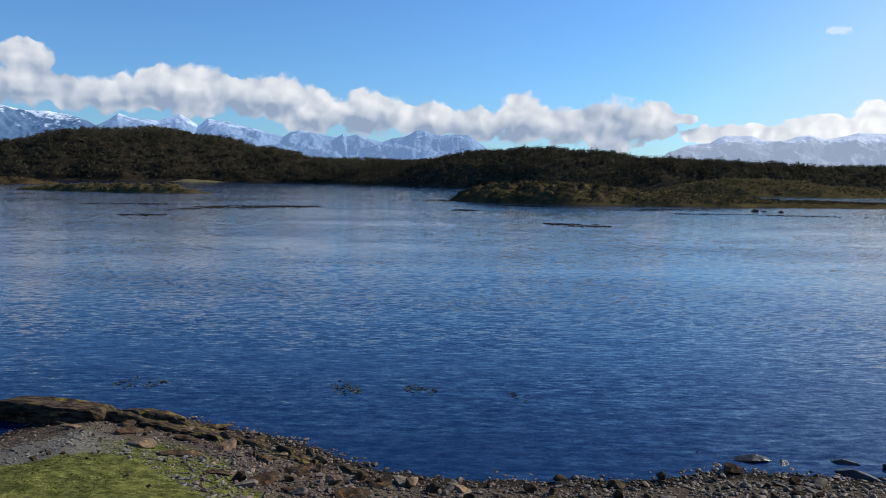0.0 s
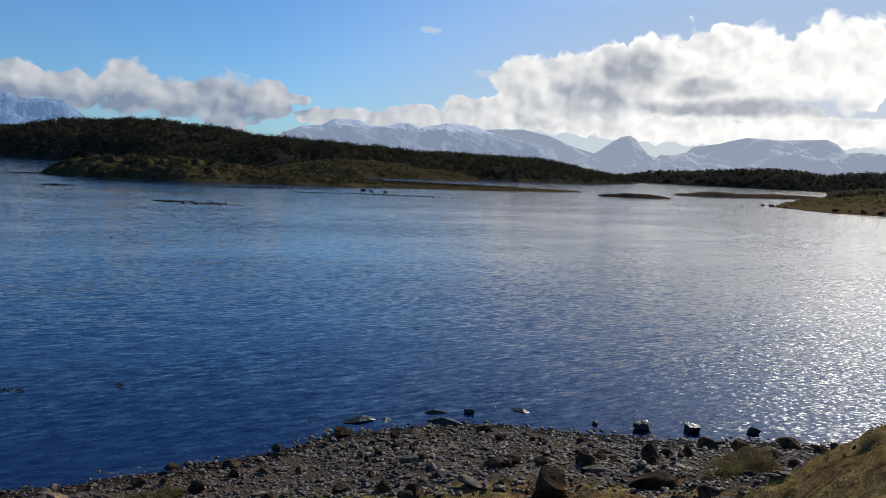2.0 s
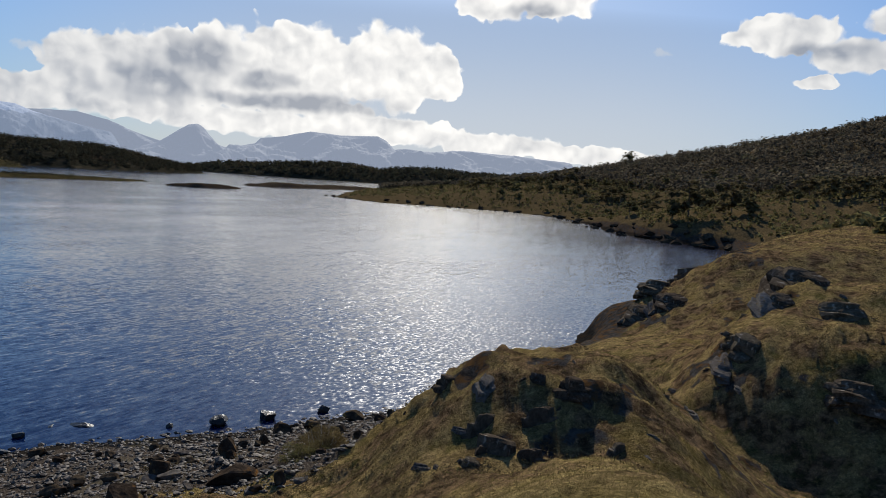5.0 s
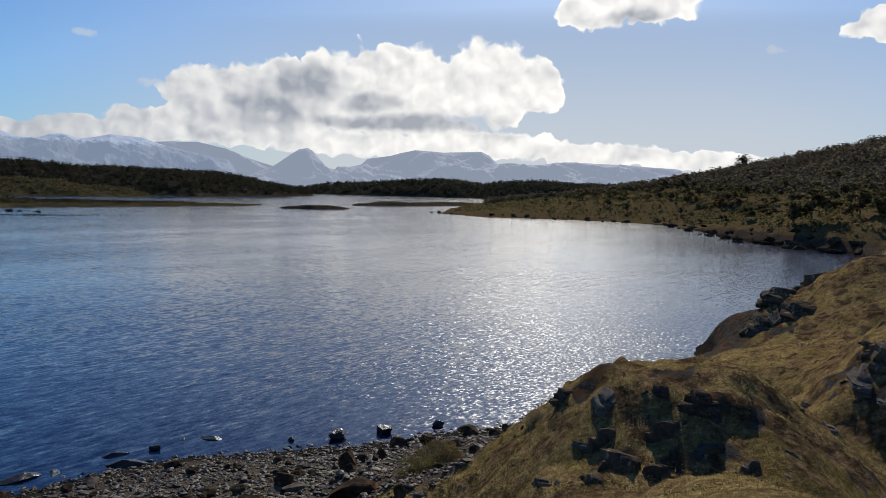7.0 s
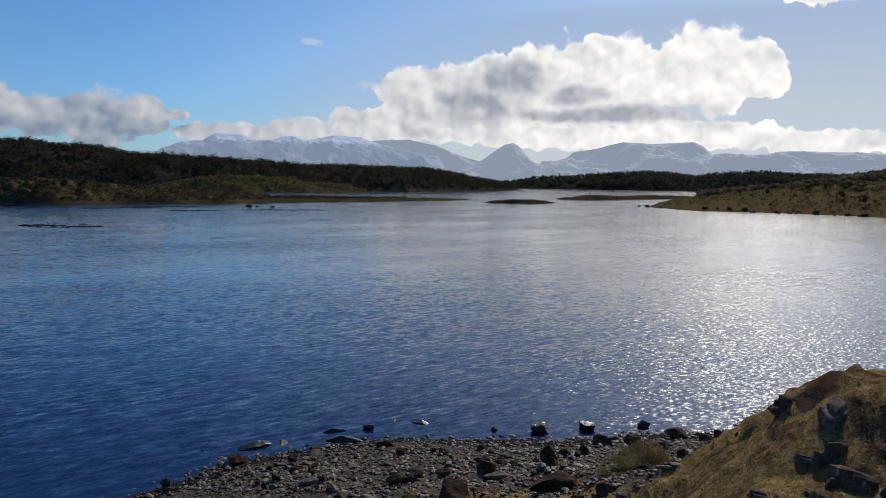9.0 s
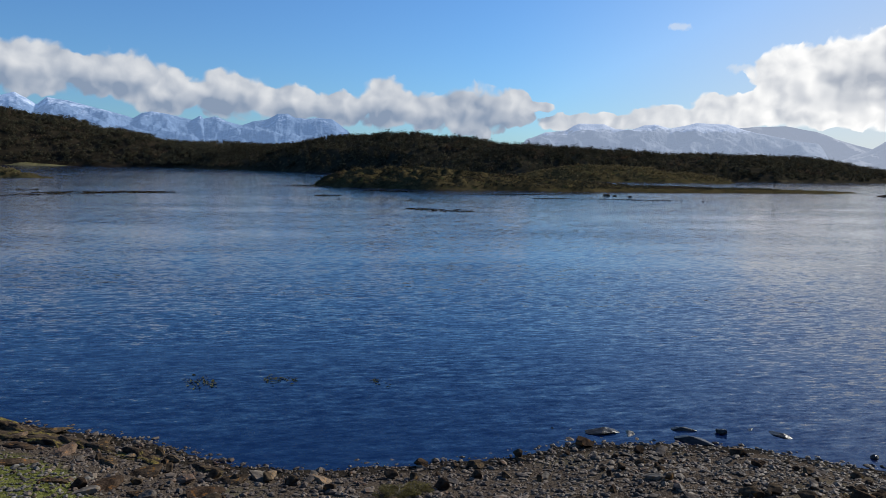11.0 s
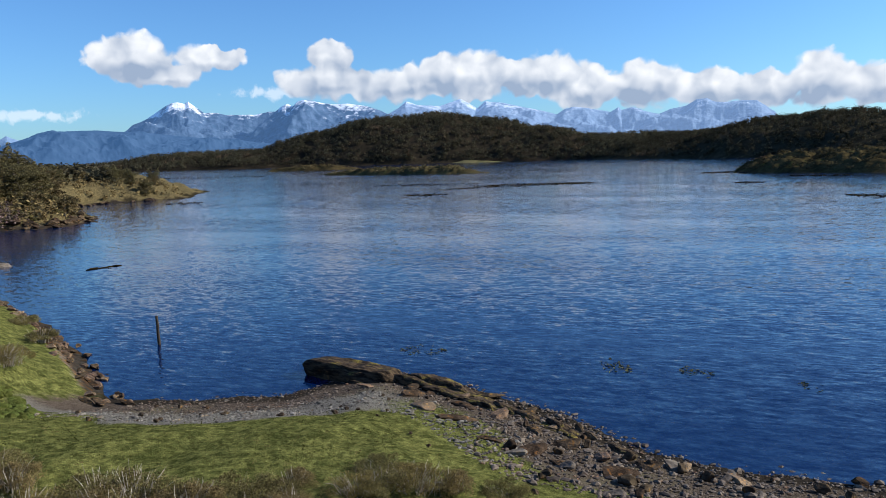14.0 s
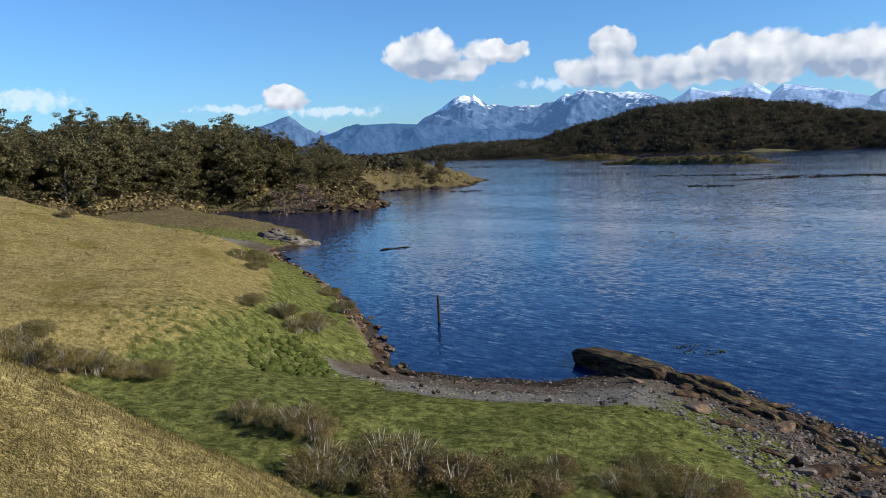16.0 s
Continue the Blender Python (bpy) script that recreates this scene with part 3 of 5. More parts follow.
def terrain(x, y, zones=False):
    x, y = np.asarray(x, float), np.asarray(y, float)
    r = np.hypot(x, y)
    wob = fbm(x * 0.45, y * 0.45, 3, 3) * np.clip(r / 60, 0.5, 5)
    s = inland(x, y) + wob
    land = np.maximum(s, 0)
    low = 0.085 * np.minimum(land, 9) + 0.5 * (1 - np.exp(-np.maximum(land - 7, 0) / 12))
    # rocky banks of the western shore and of the eastern bluff
    west = ramp(-x, 21, 25) * (1 - ramp(-x, 90, 120))
    east = ramp(x, 27, 31) * (1 - ramp(x, 190, 240))
    cliff = ramp(x, 35, 49) * (1 - ramp(x, 190, 240))
    low += west * (1 - 0.75 * ramp(-x, 46, 60)) * (0.9 * ramp(s, 0.0, 1.5) + 0.5 * ramp(s, 1.5, 5))
    low += 0.8 * east * ramp(s, 0.0, 2.2) + cliff * (1.0 * ramp(s / (1 + 1.5 * ramp(x, 55, 95)), 0.0, 2.0) + 1.3 * ramp(s, 2, 9))
    # the knoll under the viewer with its western shoulder
    knoll = bell(x, y, 0, -2.5, 4.84, 6.5, 7.0, 0, 1.3) + bell(x, y, -11, -3.0, 5.01, 6.5, 5.0, -8, 1.3)
    knoll += bell(x, y, 0, -22, 0.66, 40, 12)
    # western grass hill, spur and mound, eastern outcrops
    hills = bell(x, y, -84, 25.5, 2.6, 5.5, 4.5, 20) + bell(x, y, -58, 6, 4.76, 20, 14, -8) + bell(x, y, -100, -15, 6.19, 35, 22)
    hills += bell(x, y, 9.5, 2.6, 2.15, 3.8, 2.6, 22) + bell(x, y, 16.6, 5.9, 3.1, 3.2, 2.8, 20, 1.3)
    hills += bell(x, y, 29.0, -1.2, 3.0, 5.2, 4.0, -20, 3.0) + bell(x, y, 45, 9.0, 0.65, 5.5, 4.2)
    hills += bell(x, y, 47, 2.0, 0.57, 7, 4, 0, 1.2) + bell(x, y, 75, -4, 2.18, 20, 7)
    hills += bell(x, y, -185, 62, 7.64, 38, 34) + bell(x, y, -150, 120, 2.09, 22, 30, 35)
    far = bell(x, y, 470, -60, 45.5, 105, 105, 0) + bell(x, y, 460, 105, 13.27, 80, 60, -25) + bell(x, y, 460, -300, 70.99, 200, 160)
    far += bell(x, y, 250, -40, 4.05, 60, 45) + bell(x, y, 470, 250, 2.93, 90, 70) + bell(x, y, -330, 200, 5.96, 120, 110)
    z = low + (knoll + hills) * ramp(s, 0.0, 9.0) + far * ramp(s, 0.0, 9.0 + 40 * ramp(x, 60, 130))
    rough = 0.05 + 0.10 * ramp(s, 3, 10) + 0.5 * ramp(r, 60, 200)
    z += rough * fbm(x * 0.55, y * 0.55, 5, 9) * 1.6 * ramp(s, -1, 2)
    z -= bell(x, y, 12.6, 4.3, 0.65, 1.3, 1.1, 20) + bell(x, y, 22.0, 0.6, 0.5, 2.2, 1.6, -20)
    # hummocks of the mound and of the eastern outcrops
    rocky = np.clip(bell(x, y, 16.8, 5.6, 1.2, 4.2, 3.0, 15) + bell(x, y, 28, 0.5, 1.1, 6, 4) + bell(x, y, 46, 8, 1.2, 7, 4), 0, 1)
    z += rocky * (0.30 * fbm(x * 0.7, y * 0.7, 5, 40) + 0.12 * ridged(x * 1.2, y * 1.2, 5, 50))
    z = np.where(s < 0, np.maximum(s * 0.11, -4.0), np.maximum(z, 0.02))
    bluff = ramp(x, 5, 11) * (1 - ramp(r, 70, 120)) * ramp(s, 2.5, 5)
    z += bluff * 0.13 * ramp(fbm(x * 0.4, y * 0.4, 3, 66), -0.3, 0.3) * (ridged(x * 1.7, y * 1.7, 3, 64) + fbm(x * 3.1, y * 3.1, 3, 65))
    z += bluff * (0.11 * ridged(x * 0.55, y * 0.55, 4, 61) + 0.12 * fbm(x * 1.5, y * 1.5, 4, 62))
    z = np.where(s < 0, np.maximum(s * 0.11, -4.0), np.maximum(z, 0.02))
    if not zones:
        return z
    d = np.hypot(x, y)
    beach_w = 6.2 + 1.6 * ramp(x, -18.5, -16.5) * (1 - ramp(x, -11, -7)) + 3.6 * ramp(x, 3, 9) * (1 - ramp(x, 15, 19)) + 0.8 * ramp(x, 12, 18) + 2.0 * fbm(x * 0.3, y * 0.3, 3, 5)
    bx = ramp(x, -24, -21) * (1 - ramp(x, 26, 30))
    beach = bx * (1 - ramp(s, beach_w - 2.5, beach_w - 0.5)) + (1 - bx) * (1 - ramp(s, 1.5, 3)) * ramp(d, 60, 90) * 0.2
    beach = np.where(s < 0, 1, beach - bell(x, y, -8.6, 21.6, 0.75, 2.2, 1.3, -35))
    beach = np.maximum(beach, bell(x, y, -61, 41, 1.2, 4, 2.2, 40))
    stone = np.maximum(west * (1 - ramp(s, 0.6, 1.6)), east * (1 - ramp(s, 2.0, 5.0)))
    stone = np.maximum(stone, rocky * ramp(fbm(x * 1.1, y * 1.1, 3, 70), 0.22, 0.4))
    straw = np.maximum(ramp(z, 2.1, 3.4), 0.62 * ramp(x, 3, 9))
    straw = straw - 0.5 * bell(x, y, -21, 15, 1.2, 6, 6)
    scrub = np.maximum(ramp(d, 95, 125), ramp(-x, 62, 76) * ramp(y, 34, 44)) * 0.9
    wet = 1 - ramp(s, 0.2, 1.6)
    return z, dict(beach=beach, stone=np.clip(stone, 0, 1), straw=np.clip(straw, 0, 1), scrub=scrub, wet=wet, heath=ramp(x, 4, 10), pale=(1 - ramp(x, -9, -5)) * ramp(s, 3.0, 4.2))


def ground_z(x, y):
    return float(terrain(np.array([x]), np.array([y]))[0])


def build_ground():
    az = np.concatenate([np.arange(-100, 78, 0.28), np.arange(78, 260, 2.6)])
    rad = np.concatenate([[0.05, 0.6], np.geomspace(1.2, 1100, 370)])
    A, Rr = np.meshgrid(np.radians(az), rad)
    X, Y = -Rr * np.sin(A), Rr * np.cos(A)
    Z, zone = terrain(X, Y, True)
    me = mesh_grid("ground", X, Y, Z, M_GROUND, wrap=True)
    for k, v in zone.items():
        at = me.attributes.new(k, "FLOAT", "POINT")
        at.data.foreach_set("value", v.astype(np.float32).ravel())
    tagged(new("ground", me), "grassy shore with straw-coloured knolls, gravel beach and rocky banks", "ground", kind="structure")


build_ground()

bm = bmesh.new()
bmesh.ops.create_circle(bm, cap_ends=True, segments=96, radius=4900)
me = bpy.data.meshes.new("water")
bm.to_mesh(me)
bm.free()
me.materials.append(M_WATER)
tagged(new("water", me), "rippled deep blue sea channel under a partly cloudy sky", "water", kind="structure")
bm = bmesh.new()
bmesh.ops.create_circle(bm, cap_ends=True, segments=96, radius=4920)
bmesh.ops.translate(bm, verts=bm.verts, vec=(0, 0, -6))
me = bpy.data.meshes.new("sea_bed")
bm.to_mesh(me)
bm.free()
me.materials.append(M_WET)
tagged(new("sea_bed", me), "dark stony sea bed under the water", "sea bed", kind="structure")


def ridge_land(name, nodes, mat, cell, label, category, rough=0.25, flat=2.0, grain=0.012):
    """An island or hill: nodes of azimuth, distance, crest height and half width along its ridge."""
    pts = np.array([(*polar(a, r), h, w) for a, r, h, w in nodes])
    m = pts[:, 3].max() + 6
    xs = np.arange(pts[:, 0].min() - m, pts[:, 0].max() + m, cell)
    ys = np.arange(pts[:, 1].min() - m, pts[:, 1].max() + m, cell)
    X, Y = np.meshgrid(xs, ys)
    z = np.full(X.shape, -5.0)
    wx, wy = X + 0.12 * m * fbm(X * 2.2 / m, Y * 2.2 / m, 4, 11), Y + 0.12 * m * fbm(X * 2.2 / m, Y * 2.2 / m, 4, 12)
    for (ax, ay, ah, aw), (bx, by, bh, bw) in zip(pts[:-1], pts[1:]):
        ex, ey = bx - ax, by - ay
        t = np.clip(((wx - ax) * ex + (wy - ay) * ey) / (ex * ex + ey * ey), 0, 1)
        ts = t * t * (3 - 2 * t)
        h, w = ah + (bh - ah) * ts, aw + (bw - aw) * t
        d = np.hypot(wx - ax - t * ex, wy - ay - t * ey) / w
        z = np.maximum(z, np.where(d < 1, h * (1 - d ** flat), -(d - 1) * w * 0.3))
    z = np.where(z > 0, z + rough * np.minimum(z, 12) * fbm(X * grain * 8, Y * grain * 8, 5, 21), z)
    me = mesh_grid(name, X, Y, z, mat, keep=z > -1.5)
    tagged(new(name, me), label, category, kind="structure")
    return X, Y, z


HILL_NW = [(45, 1150, 6, 60), (43, 1120, 10, 90), (38.6, 1060, 19, 130), (34.4, 1020, 20, 130), (32, 1010, 22, 130), (28.2, 1005, 43, 135), (25, 1000, 58, 140),
           (21.3, 1000, 62, 140), (18, 1000, 54, 135), (14, 990, 41, 130), (9.6, 975, 27, 120), (5.8, 950, 27, 120), (2.5, 900, 24, 120)]
HILL_N = [(2.5, 900, 24, 120), (-0.7, 810, 25, 110), (-3.2, 760, 33, 100), (-6.6, 720, 35.5, 100), (-11.2, 690, 31, 110), (-15.3, 670, 25, 110), (-19.2, 670, 23.5, 105),
          (-23, 680, 21.5, 95), (-26.6, 700, 19, 95), (-29.6, 720, 19.5, 100), (-34.4, 790, 19.5, 100), (-37.8, 900, 12, 80), (-40.6, 1040, 3, 40), (-41.2, 1080, 0.5, 20)]
HILL_NE = [(-41.5, 1500, 2, 60), (-43.5, 1400, 7, 90), (-46.4, 1320, 17, 120), (-52.5, 1280, 26, 140), (-55.7, 1300, 17, 120), (-59.4, 1250, 27, 140), (-63.7, 1250, 24, 140),
           (-67.7, 1250, 26, 140), (-74, 1250, 30, 150)]
KNOLL_N = [(-17, 545, 1.5, 18), (-18.8, 530, 6.0, 34), (-21, 525, 9.6, 38), (-24.5, 535, 9.2, 38), (-28, 550, 5.5, 34), (-30, 560, 2, 18)]
ISLE_MID = [(-3.9, 306, 1.5, 8), (-4.8, 303, 4.5, 18), (-6.2, 298, 6.4, 28), (-9, 293, 6.5, 30), (-14, 296, 4.7, 26), (-18.5, 300, 3.5, 26), (-21.4, 306, 2.4, 24), (-24.4, 313, 1.5, 22),
            (-31, 331, 1.1, 15), (-36, 353, 0.9, 9), (-38.7, 369, 0.5, 4)]
ISLET_A = [(33.2, 622, 1.5, 6), (31, 618, 3.6, 11), (29, 616, 3.8, 11), (27.6, 616, 1.5, 6)]
ISLET_B = [(29.0, 424, 1.2, 5), (26.5, 406, 2.8, 9), (23, 386, 3.2, 10), (20.2, 374, 3.6, 10), (18.7, 368, 1.6, 6), (17.8, 366, 0.5, 4)]
SKERRY_A = [(-41.1, 329, 0.8, 4), (-42.5, 331, 1.5, 6), (-44.2, 336, 1.4, 6), (-45.1, 340, 0.7, 4)]
SKERRY_B = [(-46.5, 424, 1.0, 5), (-48.5, 440, 2.3, 8), (-50.5, 462, 1.8, 8), (-53, 500, 2.0, 8), (-55.2, 540, 1.4, 8)]

LANDS = {}
for nm, nodes, mt, cell, lab, cat in (
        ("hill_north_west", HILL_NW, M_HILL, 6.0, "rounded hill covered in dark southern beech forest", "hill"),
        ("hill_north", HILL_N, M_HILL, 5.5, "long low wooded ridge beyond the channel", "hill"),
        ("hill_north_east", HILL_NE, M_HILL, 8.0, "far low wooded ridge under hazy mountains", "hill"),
        ("knoll_north", KNOLL_N, M_ISLE, 3.0, "scrubby rock hump in front of the wooded ridge", "hill"),
        ("clearing_west", [(19.8, 862, 0.6, 4), (18.8, 856, 3.0, 10), (17.6, 852, 2.0, 8), (16.4, 854, 0.5, 4)], M_CLEAR, 2.5, "pale grassy clearing on the far wooded shore", "clearing"),
        ("clearing_north", [(8.3, 846, 0.6, 4), (7.0, 838, 2.6, 9), (5.8, 834, 2.0, 8), (4.9, 834, 0.6, 4)], M_CLEAR, 2.5, "pale grassy clearing on the far wooded shore", "clearing")):
    LANDS[nm] = ridge_land(nm, nodes, mt, cell, lab, cat)
for nm, nodes, cell, lab in (
        ("island_long", ISLE_MID, 1.0, "long flat island with brown scrub and a rocky edge"),
        ("islet_outer", ISLET_A, 1.2, "small flat rocky islet with brown scrub"),
        ("islet_inner", ISLET_B, 0.9, "small flat rocky islet with brown scrub"),
        ("skerry_inner", SKERRY_A, 0.6, "low dark skerry barely above the water"),
        ("skerry_outer", SKERRY_B, 0.9, "low dark skerry barely above the water")):
    LANDS[nm] = ridge_land(nm, nodes, M_ROCK if nm.startswith("skerry") else M_ISLE, cell, lab, "island", rough=0.5, flat=3.0, grain=0.05)


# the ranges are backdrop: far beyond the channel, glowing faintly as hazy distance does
def mountain_range(name, crest, mat, label, dist=4250, depth=800, seed=0, jag=26):
    """A range along an arc: crest rows of azimuth and elevation in degrees."""
    crest = sorted(crest)
    az = np.arange(crest[0][0] - 1.6, crest[-1][0] + 1.6, 0.05)
    t = np.linspace(-1, 1, 90)
    A, T = np.meshgrid(az, t)
    wander = A + np.abs(T) ** 0.8 * 3.0 * fbm(A * 0.5, T * 2.2, 3, seed + 8)
    top = 9 + dist * np.tan(np.radians(np.interp(wander, [c[0] for c in crest], [c[1] for c in crest])))
    top = top + 0.25 * jag * fbm(az * 1.1, az * 0.3, 3, seed + 9)
    fade = ramp(az, crest[0][0] - 1.6, crest[0][0]) * (1 - ramp(az, crest[-1][0], crest[-1][0] + 1.6))
    Rr = dist + T * depth * np.where(T > 0, 0.6, 1)
    X, Y = -Rr * np.sin(np.radians(A)), Rr * np.cos(np.radians(A))
    spur = ridged(X / 260, Y / 260, 6, seed)
    prof = (1 - np.abs(T) ** (0.95 + 0.25 * fbm(X / 500, Y / 500, 3, seed + 5)))
    Z = top * fade * prof + spur * 85 * (prof * (1 - prof) * 4) * 0.8 + jag * ridged(X / 90, Y / 90, 4, seed + 3) * (0.25 + 0.75 * prof) * (1 - prof) * 1.5
    me = mesh_grid(name, X, Y, Z - 6 * (1 - prof), mat)
    tagged(new(name, me), label, "mountain", kind="structure")


# crests: bearing to the left of +Y and elevation, degrees
WEST = [(58.24, 1.37), (56.97, 1.84), (55.67, 2.21), (54.67, 2.53), (53.99, 2.78), (53.48, 2.99), (52.86, 3.17), (52.48, 2.91), (52.01, 2.48), (51.36, 2.02), (50.7, 1.62)]
SNOWY = [(51.4, 1.56), (50.66, 2.08), (50.32, 1.92), (49.8, 1.75), (48.9, 1.85), (48.17, 1.95), (47.1, 1.53)]
PEAK = [(44.46, 1.46), (43.24, 2.39), (42.82, 2.78), (42.02, 3.08), (41.19, 3.63), (40.57, 4.06), (40.16, 4.26), (39.75, 4.33), (39.36, 4.21), (39.07, 4.36), (38.84, 4.16), (38.38, 3.86), (37.99, 3.57), (37.17, 3.59), (36.37, 3.41), (35.33, 3.43), (34.29, 3.44), (33.45, 3.63), (32.19, 3.59), (29.68, 3.1)]
MASSIF = [(35.86, 1.41), (34.79, 2), (33.92, 2.73), (33.04, 3.53), (32.38, 4.01), (32.08, 4.13), (31.67, 3.91), (31.32, 4.27), (30.89, 4.39), (30.26, 4.29), (28.79, 4.04), (27.73, 4.09), (26.25, 3.83), (25.24, 3.46), (23.73, 2.7)]
FOOT = [(51.43, 1.18), (50.7, 1.54), (48.88, 2.08), (47.03, 2.35), (45.15, 2.43), (43.63, 2.28), (41.3, 2.1), (37.29, 1.66), (34.82, 1.38), (28.93, 0.76)]
NORTH = [(25.42, 3.13), (24.56, 3.27), (23.91, 3.62), (23.26, 4.14), (22.63, 3.87), (21.99, 3.8), (20.72, 3.71), (20.08, 3.93), (19.23, 4.23), (18.61, 3.87), (17.99, 3.43), (17.69, 3.71), (17.35, 3.98), (16.11, 3.84), (14.05, 3.34), (12.43, 2.93), (12.03, 2.83), (11.42, 3.21), (10.82, 3.34), (9.63, 3.16), (8.07, 2.84), (7.49, 3.17), (7.29, 2.92), (6.53, 3.15), (5.77, 2.8), (4.64, 2.54), (3.9, 2.89), (2.81, 3.06), (2.1, 3.47), (1.39, 3.54), (0.85, 3.28), (-0.02, 3.19), (-1.05, 3.27), (-1.89, 3.21), (-2.4, 2.88), (-2.91, 2.48)]
EAST = [(-16.79, 2.03), (-17.94, 2.54), (-19.49, 2.72), (-20.08, 3.1), (-20.47, 3.23), (-22.26, 3.21), (-23.06, 2.87), (-24.07, 2.73), (-25.1, 3.13), (-25.92, 3.2), (-26.95, 2.89), (-28.2, 3.18), (-28.83, 3.32), (-30.94, 3.2), (-31.55, 2.97), (-32.68, 2.66), (-34.6, 2.23), (-36.56, 1.94)]
HORN = [(-38.98, 1.17), (-39.79, 1.45), (-40.61, 1.98), (-41.22, 2.46), (-41.84, 2.86), (-42.46, 2.97), (-42.88, 2.73), (-43.3, 2.24), (-43.94, 1.59), (-44.79, 1.32), (-46.5, 0.99)]
FAR_E = [(-30.44, 2.44), (-31.55, 2.97), (-34.59, 3.12), (-36.56, 2.72), (-37.76, 2.2), (-39.79, 1.61)]
FAR_F = [(-44.79, 1.45), (-46.48, 1.93), (-46.9, 2.33), (-48.6, 2.64), (-49.87, 2.98), (-50.51, 3.13), (-52.63, 2.98), (-55.46, 3.14), (-56.11, 2.86), (-56.78, 2.24), (-57.63, 2.35), (-59.76, 2.19), (-61.86, 2.49), (-66.01, 2.37), (-70.03, 2.12)]
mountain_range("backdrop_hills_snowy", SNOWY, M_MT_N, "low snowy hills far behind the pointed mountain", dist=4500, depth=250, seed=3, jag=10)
mountain_range("backdrop_mountain_west", WEST, M_MT_W, "small pointed mountain, blue-grey with haze, in the distance", dist=4300, depth=500, seed=7, jag=10)
mountain_range("backdrop_mountain_peak", PEAK, M_MT_W, "rugged peak, blue-grey with haze, with snowfields below its summit", dist=4300, depth=700, seed=11, jag=16)
mountain_range("backdrop_mountain_massif", MASSIF, M_MT_W, "broad rocky massif, blue-grey with haze and dusted with snow", dist=3950, depth=560, seed=17, jag=16)
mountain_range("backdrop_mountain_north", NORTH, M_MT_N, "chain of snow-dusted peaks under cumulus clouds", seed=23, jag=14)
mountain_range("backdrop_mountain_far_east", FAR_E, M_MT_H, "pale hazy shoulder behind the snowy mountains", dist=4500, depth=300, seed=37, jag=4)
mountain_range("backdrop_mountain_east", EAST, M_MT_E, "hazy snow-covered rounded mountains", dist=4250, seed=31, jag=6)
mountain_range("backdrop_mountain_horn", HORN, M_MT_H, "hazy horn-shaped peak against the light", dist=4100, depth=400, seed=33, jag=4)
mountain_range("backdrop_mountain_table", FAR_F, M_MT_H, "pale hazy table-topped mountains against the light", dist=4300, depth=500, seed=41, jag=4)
mountain_range("backdrop_foothill_west", FOOT, M_FOOT, "dark wooded foothill, blue with haze, below the mountains", dist=3300, depth=300, seed=51, jag=4)


# ------------------------------------------------------------------ builders
rng = np.random.default_rng(7)


def unit(v):
    return v / np.maximum(np.linalg.norm(v, axis=-1, keepdims=True), 1e-9)


def quads_at(centres, normals, half, ratio=0.6, g=rng):
    """Loose leaf quads: centres and normals (n, 3), half lengths (n,)."""
    n = len(centres)
    side = unit(np.cross(normals, unit(g.normal(size=(n, 3)))))
    fwd = unit(np.cross(side, normals))
    a, b_ = side * half[:, None], fwd * (half * ratio)[:, None]
    bend = normals * (half * 0.25)[:, None]
    co = np.stack([centres - a - bend, centres - b_, centres + a - bend, centres + b_], 1).reshape(-1, 3)
    return co, np.arange(4 * n).reshape(n, 4)


def tubes(lines, sides=5):
    """Tapered tubes along lines of (point, radius)."""
    co, faces = [], []
    for line in lines:
        start = len(co)
        for k, (p, r) in enumerate(line):
            p = Vector(p)
            q = Vector(line[min(k + 1, len(line) - 1)][0]) - Vector(line[max(k - 1, 0)][0])
            u = q.orthogonal().normalized()
            w = q.normalized().cross(u)
            for j in range(sides):
                a = 2 * math.pi * j / sides
                co.append(tuple(p + (u * math.cos(a) + w * math.sin(a)) * r))
        for k in range(len(line) - 1):
            for j in range(sides):
                a, b_ = start + k * sides + j, start + k * sides + (j + 1) % sides
                faces.append((a, b_, b_ + sides, a + sides))
    return np.array(co), np.array(faces)


def ball(level):
    b = bmesh.new()
    bmesh.ops.create_icosphere(b, subdivisions=level, radius=1)
    co = np.array([v.co[:] for v in b.verts])
    fa = np.array([[v.index for v in f.verts] for f in b.faces])
    b.free()
    return co, fa


BALL_1, BALL_3, BALL_4 = ball(1), ball(3), ball(4)


def rock_mesh(name, mat, seed, size, cuts=14, level=3, rough=0.05, layers=0.0):
    """A broken boulder or slab: a ball cut by many planes, with a fine broken skin; layers gives it bedding."""
    g = np.random.default_rng(seed)
    co, fa = BALL_4 if level == 4 else BALL_3
    p = co.copy()
    for _ in range(cuts):
        n = unit(g.normal(size=3))
        d = g.uniform(0.45, 0.85)
        over = np.maximum(p @ n - d, 0)
        p -= over[:, None] * n
    p *= np.array(size)
    k = 1.6 / max(min(size), 0.05)
    p += unit(co) * (rough * min(size) * (fbm(p[:, 0] * k + seed, p[:, 1] * k + p[:, 2] * k * 1.7, 4, seed) * 2))[:, None]
    if layers:
        step = np.sin((p[:, 2] * 1.0 + p[:, 0] * 0.12) / layers * 2 * math.pi)
        p[:, :2] *= (1 + 0.05 * np.sign(step) * np.minimum(np.abs(step) * 2, 1))[:, None]
    return mesh_raw(name, p, fa, mat, False)


